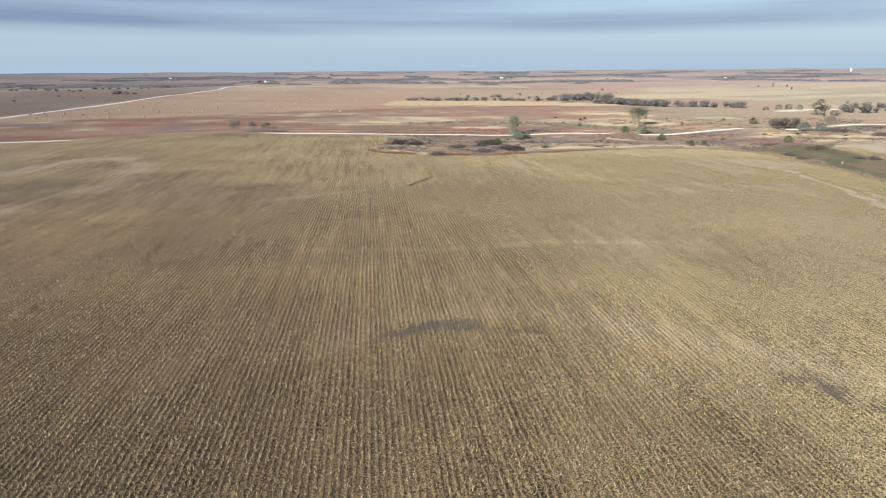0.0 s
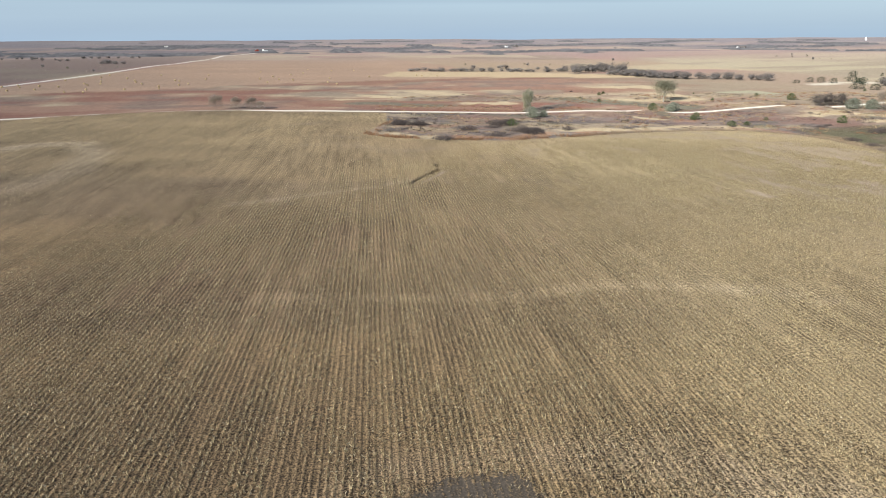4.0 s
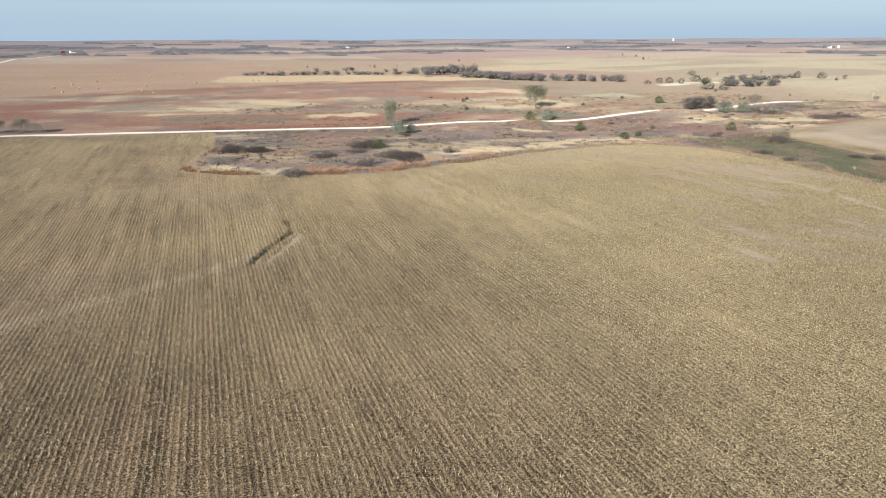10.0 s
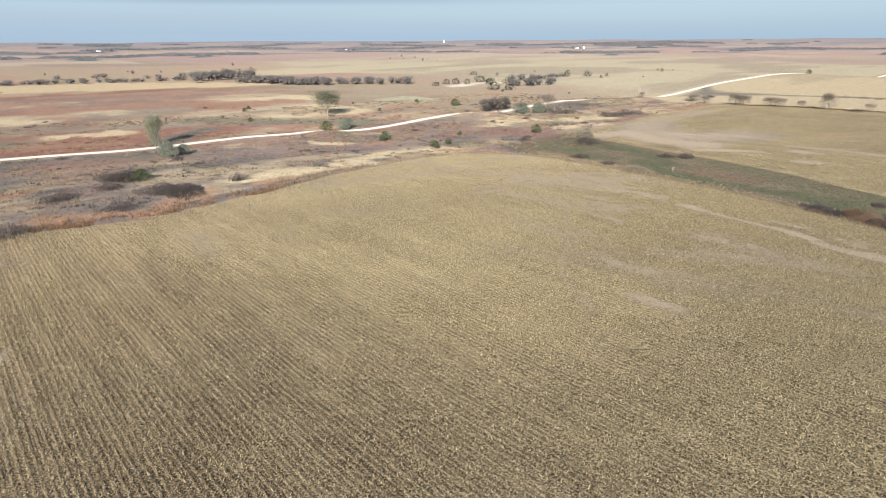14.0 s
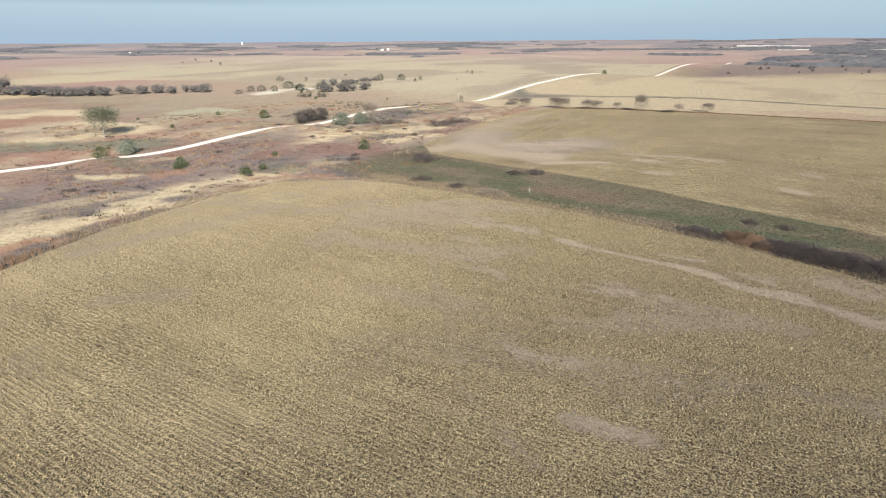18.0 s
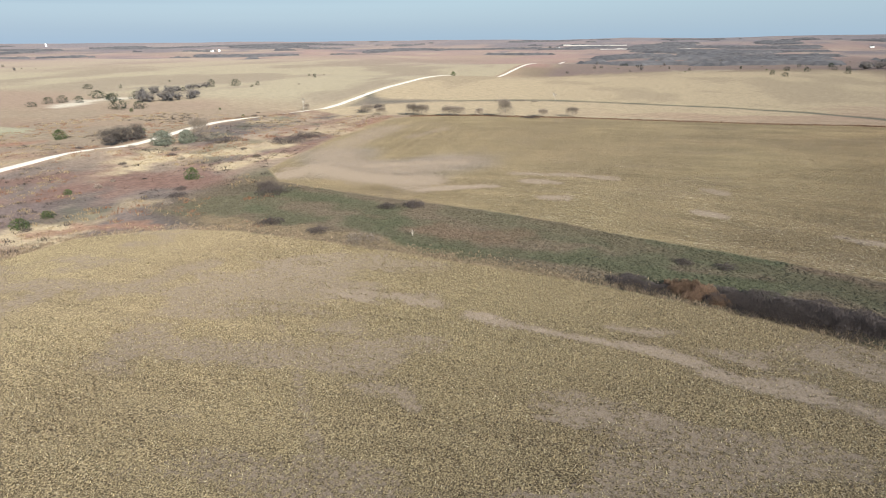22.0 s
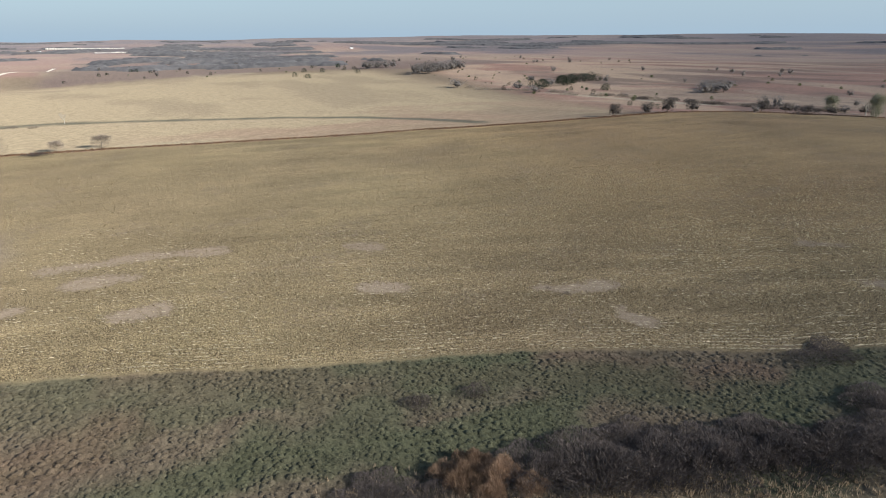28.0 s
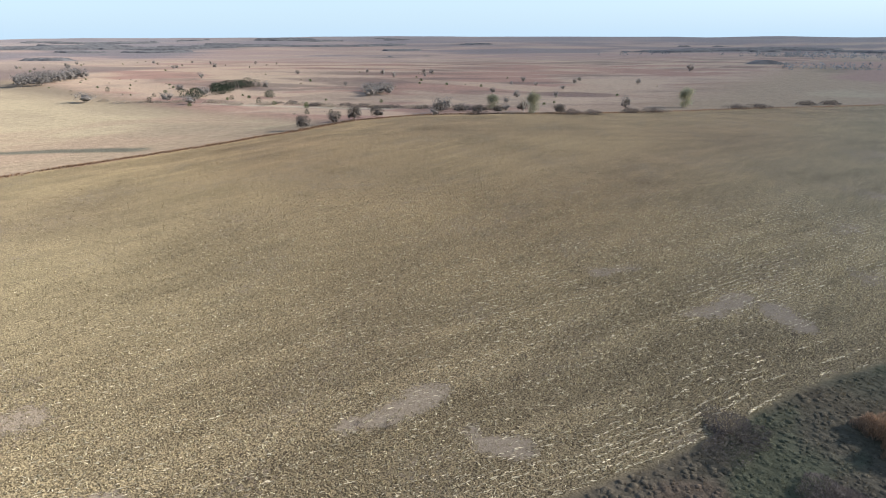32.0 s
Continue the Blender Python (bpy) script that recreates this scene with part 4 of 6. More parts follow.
def boughs(rng, height, spread, low):
    """One uneven knot of close twigs within a crown, as loose triangles."""
    bm = bmesh.new()
    bmesh.ops.create_icosphere(bm, subdivisions=1, radius=1.0)
    v = np.array([[p.co[:] for p in f.verts] for f in bm.faces])
    bm.free()
    a, r, u = rng.uniform(0, 6.28), rng.uniform(0.05, 0.28) * spread, rng.uniform(0.25, 0.62)
    v = v * (0.75 + 0.5 * np.sin(v[..., :1] * 5 + a) * np.cos(v[..., 1:2] * 4 + r) * 0.6)
    size = np.array([spread * 0.16, spread * 0.16, height * (1 - low) * 0.2]) * rng.uniform(0.8, 1.2)
    return (v * size + np.array([r * math.cos(a), r * math.sin(a), height * (low + (1 - low) * u)])).reshape(-1, 3)


def make_broadleaf(rng, name, height, spread, bark, leaves, count, leaf, low=0.25, jitter=0.6, fill=0.5, along=0.0, dense=0, **shape):
    thing = new(name)
    segs, tips = limbs(rng, height, spread, **shape)
    part("trunk", tubes("trunk", segs), bark, thing)
    c = crown_points(rng, tips, count, height, spread, low, jitter, fill)
    if along:
        k = int(count * along)
        pick = rng.integers(0, len(segs), k)
        a, b = np.array([s[0] for s in segs])[pick], np.array([s[1] for s in segs])[pick]
        near = a + (b - a) * rng.uniform(0, 1, (k, 1)) + rng.normal(size=(k, 3)) * jitter * np.array([1, 1, 0.8])
        c[:k] = np.maximum(near, [-99, -99, height * 0.06])
        m = int(count * 0.4)
        turn, up = rng.uniform(0, 6.28, 16), rng.uniform(0.06, 0.75, 16)
        reach = spread * 0.3 * (1 - 0.4 * np.abs(up - 0.4)) * rng.uniform(0.4, 1, 16)
        knots = np.stack([np.cos(turn) * reach, np.sin(turn) * reach, up * height], 1)
        near = knots[rng.integers(0, 16, m)] + rng.normal(size=(m, 3)) * np.array([0.75, 0.75, 1.0])
        c[:m] = np.maximum(near, [-99, -99, height * 0.03])
    v = flakes(rng, c, leaf * rng.uniform(0.6, 1.4, count))
    if dense:
        v = np.concatenate([v] + [boughs(rng, height, spread, low) for i in range(dense)])
    part("crown", soup("crown", v), leaves, thing)
    return thing


def make_bare(rng, name, height, spread, bark, twigs, count, length, low=0.2, **shape):
    thing = new(name)
    segs, tips = limbs(rng, height, spread, **shape)
    part("trunk", tubes("trunk", segs), bark, thing)
    b = crown_points(rng, tips, count, height, spread, low, spread * 0.06)
    out = (b - np.array([0, 0, height * 0.35])) * np.array([1, 1, 0.8])
    out /= np.linalg.norm(out, axis=1)[:, None] + 1e-6
    v = blades(rng, b, length * rng.uniform(0.5, 1.3, count), np.full(count, 0.07), 0.9, toward=out * 0.6)
    part("crown", soup("crown", v), twigs, thing)
    return thing


def make_cedar(rng, name, height, spread):
    thing = new(name)
    part("trunk", tubes("trunk", [(Vector((0, 0, -0.3)), Vector((0.05, 0, height * 0.8)), height * 0.03, 0.03)]), M_BARK, thing)
    n = 650
    u = rng.uniform(0.03, 1, n)
    lobes = 1 + 0.22 * np.sin(rng.integers(3, 6) * rng.uniform(0, 6.28, n))
    r = spread * 0.5 * np.sqrt(np.maximum(1 - (1.5 * u - 0.55) ** 2 / 0.92, 0.01)) * lobes * rng.uniform(0.5, 1.05, n) ** 0.5
    a = rng.uniform(0, 2 * np.pi, n)
    r = r * (1 + 0.25 * np.sin(3 * a + 5 * u) + 0.15 * np.sin(7 * a + 11 * u))
    c = np.stack([r * np.cos(a), r * np.sin(a), u * height], 1)
    part("crown", soup("crown", flakes(rng, c, height * 0.085 * rng.uniform(0.6, 1.4, n))), M_CEDAR, thing)
    return thing


def make_thicket(rng, name, height, spread, stems, twigs, count=1500):
    """A low dome of crowded fine bare twigs on thin stems."""
    thing = new(name)
    k = count // 8
    a, r = rng.uniform(0, 2 * np.pi, count), np.sqrt(rng.uniform(0, 1, count))
    lobe, ph = rng.uniform(0.1, 0.25, 3), rng.uniform(0, 6, 3)
    wob = 1 + lobe[0] * np.sin(2 * a + ph[0]) + lobe[1] * np.sin(3 * a + ph[1]) + 0.6 * lobe[2] * np.sin(7 * a + ph[2])
    x, y = r * np.cos(a) * spread * 0.44 * wob, r * np.sin(a) * spread * 0.44 * wob
    knob = 0.75 + 0.35 * np.sin(x * 9 / spread + ph[0]) * np.cos(y * 11 / spread + ph[1])
    dome = height * np.maximum(1 - r ** 2, 0.02) ** 0.5 * np.clip(knob, 0.6, 1.05)
    out = np.stack([x, y, np.full(count, spread * 0.4)], 1)
    out /= np.linalg.norm(out, axis=1)[:, None]
    base = np.stack([x[:k] * 0.7, y[:k] * 0.7, np.full(k, -0.1)], 1)
    tagged(part("undergrowth", soup("undergrowth", blades(rng, base, dome[:k] * 0.9, np.full(k, 0.07), 0.4, toward=out[:k] * 0.7)), stems, thing), kind="stuff")
    n = count - k
    u = rng.uniform(0, 1, n) ** 0.45
    c = np.stack([x[k:], y[k:], dome[k:] * u], 1)
    size = min(0.6, height * 0.2) * rng.uniform(0.5, 1.4, n)
    part("crown", soup("crown", blades(rng, c, size, size * 0.09 + 0.01, 1.0, toward=out[k:] * 0.55)), twigs, thing)
    return thing


def make_bush(rng, name, height, spread, leaves, count=700):
    thing = new(name)
    segs, tips = limbs(rng, height, spread, stems=3, levels=1, trunk=0.4, girth=0.012)
    part("stem_cluster", tubes("stem_cluster", segs, 4), M_BARK, thing)
    a, r = rng.uniform(0, 2 * np.pi, count), rng.uniform(0, 1, count) ** 0.4
    wob = 1 + 0.18 * np.sin(3 * a + 1) + 0.12 * np.sin(5 * a)
    h = rng.uniform(0.03, 1, count)
    rad = spread * 0.5 * np.sqrt(np.maximum(1 - h ** 2.4, 0)) * (0.55 + 0.45 * np.minimum(h / 0.25, 1)) * wob * r
    c = np.stack([rad * np.cos(a), rad * np.sin(a), h * height * 0.95], 1)
    part("foliage", soup("foliage", flakes(rng, c, 0.09 * (height + spread) * 0.5 * rng.uniform(0.6, 1.5, count))), leaves, thing)
    return thing


MAKERS = {
    "cottonwood_tree": (14.0, 10.0, lambda g: make_broadleaf(g, "cottonwood_tree", 14.0, 10.0, M_PALEBARK, M_COTTON, 8000, 0.42, 0.05, 0.9, 0.1, 0.75, stems=4, levels=3, fork=3, upright=1.1, trunk=0.3, girth=0.014)),
    "crowned_cottonwood": (16.0, 11.0, lambda g: make_broadleaf(g, "cottonwood_tree", 16.0, 11.0, M_PALEBARK, M_COTTON, 7500, 0.42, 0.22, 1.4, 0.3, levels=3, fork=3, upright=0.7, trunk=0.42, girth=0.016)),
    "dark_oak": (8.0, 10.0, lambda g: make_broadleaf(g, "oak_tree", 8.0, 10.0, M_BARK, M_DARKOAK, 3000, 0.36, 0.12, 0.7, 0.7, dense=8, levels=3, fork=3, upright=0.7, trunk=0.2, girth=0.018)),
    "hackberry_tree": (8.0, 9.0, lambda g: make_bare(g, "hackberry_tree", 8.0, 9.0, M_BARK, M_TWIG, 5000, 0.8, low=-0.1, levels=4, fork=3, upright=0.7, trunk=0.2, girth=0.018)),
    "oak_tree": (8.0, 9.0, lambda g: make_broadleaf(g, "oak_tree", 8.0, 9.0, M_BARK, M_WOODS, 680, 0.45, 0.0, 0.8, 0.7, dense=7, levels=2, fork=3, upright=0.7, trunk=0.24, girth=0.02)),
    "dead_tree": (9.0, 5.0, lambda g: make_bare(g, "dead_tree", 9.0, 5.0, M_PALEBARK, M_TWIG, 130, 0.9, levels=3, fork=3, upright=0.9, trunk=0.36, girth=0.024)),
    "olive_shrub": (6.0, 8.0, lambda g: make_bush(g, "olive_shrub", 6.0, 8.0, M_OLIVE, 1700)),
    "green_bush": (4.5, 6.0, lambda g: make_bush(g, "green_bush", 4.5, 6.0, M_GREEN, 800)),
    "cedar_tree": (7.0, 6.5, lambda g: make_cedar(g, "cedar_tree", 7.0, 6.5)),
    "thicket": (4.5, 12.0, lambda g: make_thicket(g, "thicket", 4.5, 12.0, M_DARKTWIG, M_DARKTWIG, 9500)),
    "low_thicket": (2.2, 9.0, lambda g: make_thicket(g, "low_thicket", 2.2, 9.0, M_DARKTWIG, M_DARKTWIG, 2100)),
    "rust_shrub": (3.4, 8.0, lambda g: make_thicket(g, "rust_shrub", 3.4, 8.0, M_RUSTLEAF, M_RUSTLEAF, 7000)),
    "grey_shrub": (3.0, 6.0, lambda g: make_thicket(g, "grey_shrub", 3.0, 6.0, M_TWIG, M_TWIG, 750)),
    "weed_clump": (0.8, 2.0, lambda g: make_thicket(g, "weed_clump", 0.8, 2.0, M_DARKTWIG, M_DARKTWIG, 300)),
}
M_RUSTLEAF = foliage("rust red leaves", lin(114, 92, 76), lin(154, 128, 104), 0.2)
LABELS = {
    "cottonwood_tree": ("tall pale cottonwood with thin yellow-green leaves in the grass", "tree", ""),
    "crowned_cottonwood": ("tall pale cottonwood with a thin green crown on bare limbs", "tree", ""),
    "dark_oak": ("dense dark leafless tree of a clump", "tree", "dark trees of a clump"),
    "hackberry_tree": ("rounded leafless hackberry with grey twigs along the fence line", "tree", "trees along the field edge"),
    "oak_tree": ("leafless grey-brown tree of the creek woodland", "tree", "woodland trees by the creek"),
    "dead_tree": ("dead bleached tree with bare white limbs beside the road", "tree", ""),
    "olive_shrub": ("grey-green leafy shrub beside the gravel road", "shrub", ""),
    "green_bush": ("small bushy green cedar shrub in dry pasture grass", "shrub", "green bushes in the pasture"),
    "cedar_tree": ("dense dark green cedar standing in pale grassland", "tree", "cedars on the range"),
    "thicket": ("dark purplish leafless thicket at the edge of the wet draw", "shrub", "thickets of the draw"),
    "low_thicket": ("low dark leafless thicket in rust-coloured scrub grass", "shrub", "low thickets of the scrub"),
    "rust_shrub": ("rust-orange leaved shrub between dark thickets in the draw", "shrub", "rust shrubs of the draw"),
    "grey_shrub": ("low grey-brown leafless shrub in dry grass", "shrub", "grey shrubs of the scrub"),
    "weed_clump": ("small dark clump of dead weeds on bare soil", "weeds", "weed clumps in the field"),
}
plants = {}
plant_rng = np.random.default_rng(7)


def plant(kind, x, y, h, w, label=""):
    """Sets a plant of that height and width on the ground, out of three shapes of each kind."""
    h0, w0, make = MAKERS[kind]
    kept = plants.setdefault(kind, [])
    size = Vector((w / w0, w / w0 * plant_rng.uniform(0.85, 1.15), h / h0))
    m = pose(x, y, at(x, y), 0, 0, plant_rng.uniform(0, 360))
    if len(kept) < 3:
        ob = make(np.random.default_rng(100 + 13 * len(kept) + len(plants) * 5))
        ob.matrix_basis = m @ Matrix.Diagonal((*size, 1))
        kept.append(ob)
    else:
        src = kept[int(plant_rng.integers(0, 3))]
        ob = copy_thing(src, m @ Matrix.Diagonal((size[0] / src.scale[0], size[1] / src.scale[1], size[2] / src.scale[2], 1)))
    text, category, group = LABELS[kind]
    return tagged(ob, label or text, category, group, "thing")


# ---- trees and shrubs, from the road eastwards ----
plant("cottonwood_tree", 103, 453, 15.0, 9.5, "tall narrow cottonwood with sparse pale leaves beside the gravel road")
plant("crowned_cottonwood", 217, 500, 15.0, 18.0, "broad cottonwood with thin yellow-green crown on pale limbs in pasture")
plant("olive_shrub", 203, 455, 6.0, 8.0)
plant("olive_shrub", 96, 412, 6.5, 8.5)
plant("olive_shrub", 104, 418, 4.0, 6.0)
plant("olive_shrub", 310, 426, 7.0, 10.5)
plant("olive_shrub", 316.5, 418, 6.4, 9.0)
plant("olive_shrub", 200, 452, 5.0, 7.0)
for x, y, h, w in ((73, 362, 3.8, 6.0), (191, 400, 4.6, 5.5), (255, 363, 4.4, 5.5), (310, 489, 5.0, 7.5), (181, 438, 4.9, 6.5), (188, 398, 3.0, 4.0), (193.5, 366, 3.0, 5.5), (204, 369, 2.3, 4.0), (227, 388, 1.9, 3.0), (755, 437, 4.4, 6.5)):
    plant("green_bush", x, y, h, w)
for x, y, h, w in ((320, 413, 9.0, 8.5), (-94, 456, 7.6, 9.0), (-82, 456, 6.2, 6.5), (-73, 457, 6.2, 8.0), (-67, 456, 4.0, 6.0),
                   (450, 392, 4.4, 10.0), (436, 376, 3.6, 8.0), (430, 352, 5.8, 9.5), (429, 346, 5.2, 9.0), (427, 329, 4.8, 9.0), (426, 323, 4.4, 9.0), (427, 311, 3.4, 6.4), (420, 294, 7.4, 9.0), (424, 274, 3.7, 5.4),
                   (425, 259, 4.0, 6.8)):
    plant("hackberry_tree", x, y, h * 1.2, w * 1.15, "" if x > 400 else "rounded leafless hackberry with grey twigs beside the gravel road")
for x, y, h, w in ((305, 452, 8.0, 10.0), (313, 453, 8.4, 11.0), (321, 452, 8.0, 10.0)):
    plant("dark_oak", x, y, h, w, "dense dark leafless tree of a clump beside the road")
for x, y, h, w in ((404, 34, 6.4, 8.6), (409, 11, 6.0, 7.4), (411, -4, 8.0, 9.0), (412, -21, 6.8, 8.0)):
    plant("dark_oak", x, y, h, w, "dark rounded tree at the corner of the stubble field")
plant("dead_tree", 474, 453, 9.0, 4.6)
plant("dead_tree", 528, 286, 5.8, 4.6, "small dead bare tree on the grassed waterway")
plant("hackberry_tree", 479, 454, 4.2, 6.8)
for x, y, h, w in ((595, -31, 6.5, 13.0), (626, -33, 6.8, 13.0), (692, -83, 6.0, 10.0), (665, 6, 8.0, 18.0), (646, -76, 7.0, 13.0), (408, -66, 8.6, 9.0), (421, -92, 7.4, 7.8), (336, -156, 9.3, 7.7), (447, -295, 4.0, 7.0), (438, -628, 12.0, 11.0),
                   (398, -50, 4.5, 6.0), (402, -84, 5.0, 7.0), (385, -100, 4.6, 7.0)):
    plant("oak_tree", x, y, h, w, "leafless grey-brown tree in rust-coloured rangeland")
plant("cottonwood_tree", 396, -104, 9.2, 9.5)
plant("cottonwood_tree", 363, -93, 12.4, 9.4, "tall grey-green cottonwood behind the stubble field")
plant("cottonwood_tree", 314, -201, 13.0, 11.0, "full green cottonwood standing alone beyond the field")
plant("dead_tree", 371, -97, 8.6, 6.5, "bare leaning tree in the brush beyond the field")
for x, y, h, w in ((454, 671, 6.2, 8), (461, 664, 6.9, 9), (465, 651, 6.5, 7.5), (432, 661, 4.6, 7.5), (565, 752, 6.0, 10), (496, 665, 8.0, 13), (490, 643, 6.9, 11), (436, 581, 8.8, 13), (497, 625, 7.8, 11), (444, 570, 6.5, 9.7),
                   (609, 640, 8.7, 9.7), (619, 619, 8.0, 9.6), (478, 632, 7.2, 9), (590, -95, 7.4, 8), (597, -99, 5.2, 7)):
    plant("cedar_tree", x, y, h * 0.8, w * 0.85)
for i in range(12):
    t = i / 11
    plant("grey_shrub", 107 + 32 * t + plant_rng.normal() * 3, 456 + 36 * t + plant_rng.normal() * 3, 1.5 - 0.6 * t, 9.0)
for x, y, h, w in ((404, -62, 5.6, 8.0), (396, -70, 5.2, 9.0), (388, -76, 4.6, 8.0), (380, -84, 4.0, 8.0), (376, -104, 5.0, 8.0), (352, -104, 4.2, 7.0), (356, -110, 4.6, 8.0)):
    plant("dark_oak", x, y, h, w, "dense dark brush tree behind the stubble field")
# clumps of trees: kind, from, to, how many, height, width, scatter
CLUMPS = [
    ("oak_tree", 296, 948, 360, 962, 18, 13.0, 15.0, 11), ("oak_tree", 320, 872, 348, 800, 22, 9.5, 13.0, 8), ("oak_tree", 346, 798, 362, 760, 14, 8.5, 12.0, 7), ("oak_tree", 376, 764, 436, 706, 15, 8.5, 12.0, 6),
    ("oak_tree", 60, 1010, 300, 985, 34, 6.0, 12.0, 6), ("oak_tree", 524, 650, 566, 640, 8, 6.4, 10.0, 3), ("oak_tree", 470, 600, 512, 578, 9, 8.6, 11.0, 4), ("oak_tree", 580, 648, 604, 638, 4, 6.3, 9.0, 3),
    ("cedar_tree", 640, -64, 696, -158, 18, 6.6, 9.0, 7), ("oak_tree", 850, -18, 922, -104, 20, 11.0, 15.0, 8), ("oak_tree", 1000, -2, 1026, -52, 8, 12.0, 14.0, 8), ("oak_tree", 530, -150, 580, -206, 16, 7.6, 11.0, 5),
]
FAR_CLUMPS = [
    ("oak_tree", -788, 1536, -560, 1345, 14, 6.0, 9.0, 16), ("oak_tree", -500, 1315, -450, 1280, 9, 7.5, 11.0, 8), ("oak_tree", -620, 1500, -500, 1610, 10, 6.0, 10.0, 14), ("oak_tree", 330, 1010, 400, 1040, 8, 8.0, 11.0, 10),
    ("oak_tree", 180, 1100, 420, 1080, 12, 8.0, 12.0, 22), ("cedar_tree", 900, 90, 1100, 10, 10, 5.0, 5.5, 30), ("cedar_tree", 1000, 330, 1250, 260, 7, 3.6, 4.4, 28),
    ("grey_shrub", 600, -42, 520, -72, 12, 2.6, 9.0, 4), ("grey_shrub", 520, -72, 380, -108, 18, 2.8, 9.0, 4), ("low_thicket", 560, -66, 390, -100, 12, 2.4, 11.0, 4), ("grey_shrub", 660, 4, 600, -36, 8, 2.6, 9.0, 4),
    ("low_thicket", 505, 400, 460, 398, 4, 1.8, 9.0, 3), ("grey_shrub", 519, 330, 515, 290, 4, 1.6, 6.0, 2),
]
for kind, ax, ay, bx, by, n, h, w, s in CLUMPS + FAR_CLUMPS:
    for i in range(n):
        t = (i + 0.5) / n
        plant(kind, ax + (bx - ax) * t + plant_rng.normal() * s, ay + (by - ay) * t + plant_rng.normal() * s, h * plant_rng.uniform(0.7, 1.1), w * plant_rng.uniform(0.95, 1.35))
# thickets of the wet draw and the scrub
for x, y, h, w in ((203, 145, 1.4, 10.0), (191, 151, 2.9, 9.0), (197, 197, 3.4, 10.0), (195, 190, 4.4, 12.0), (193.5, 184, 3.8, 11.0), (192, 178, 4.2, 12.0), (190, 171, 4.0, 12.0), (187.5, 164, 3.8, 12.0), (185, 155, 3.0, 11.0), (199.5, 214, 2.0, 8.0),
                   (194, 187, 3.0, 8.0), (196.5, 193.5, 2.8, 7.0), (191, 174.5, 3.2, 8.0), (188.5, 167.5, 3.0, 8.0), (185.5, 160, 3.2, 9.0), (198.5, 184, 2.2, 8.0), (198, 209, 2.0, 6.5), (193, 169, 2.2, 7.0),
                   (69, 368, 3.4, 14.0), (75, 336, 3.5, 17.0), (17, 374, 3.4, 13.0), (26, 371, 2.8, 11.0)):
    plant("thicket", x, y, h * (0.62 if x > 150 else 0.85), w * 1.1, "" if x > 150 else "broad dark leafless thicket in rust-coloured scrub grass")
plant("grey_shrub", 206, 273, 2.0, 12.0)
for x, y, h, w in ((199, 205, 2.2, 5.5), (198, 201, 2.4, 5.5), (200.5, 202.5, 1.9, 4.5), (195.5, 198.5, 1.7, 4.5), (196, 202.5, 1.6, 4.0), (189.5, 135.5, 2.0, 6.0), (187, 139, 2.2, 6.0)):
    plant("rust_shrub", x, y, h, w)
plant("dead_tree", 213.5, 264, 1.7, 1.8, "small dead bleached branch standing in the wet draw")
for x, y, h, w in ((237, 273, 2.5, 7.0), (235, 280, 1.6, 6.0), (244, 323, 2.6, 12.0), (251, 330, 2.2, 8.0), (234, 351, 1.6, 7.0), (215, 304, 1.8, 8.0), (211, 288, 1.6, 6.0), (214, 204, 1.4, 4.6), (214, 196, 1.4, 4.6),
                   (96, 342, 2.6, 6.5), (48, 347, 2.4, 11.0), (62, 354, 2.0, 9.0), (33, 317, 2.4, 11.0), (58, 325, 2.5, 10.0), (321, 400, 2.8, 16.0), (325, 369, 2.6, 20.0), (339, 369, 2.6, 20.0), (418, 280, 1.3, 11.0),
                   (383, -68, 2.8, 13.0), (345, -103, 3.4, 13.0), (336, -110, 3.2, 12.0)):
    plant("low_thicket", x, y, h, w)
for x, y, h, w in ((326, -140, 3.0, 16.0), (317, -152, 3.0, 16.0), (286, -213, 3.0, 16.0), (276, -227, 3.0, 16.0), (255, -262, 3.3, 15.0), (243, -274, 3.3, 15.0)):
    plant("low_thicket", x, y, h, w, "long low dark hedge row at the end of the field")
for x, y in ((291, 303.5), (290.5, 300), (290, 297), (290, 294.5), (239, 170), (229, 150), (236, 168), (-20.5, 215.7), (5.3, 199.2), (231, 145)):
    plant("weed_clump", x, y, 0.5, 1.4)
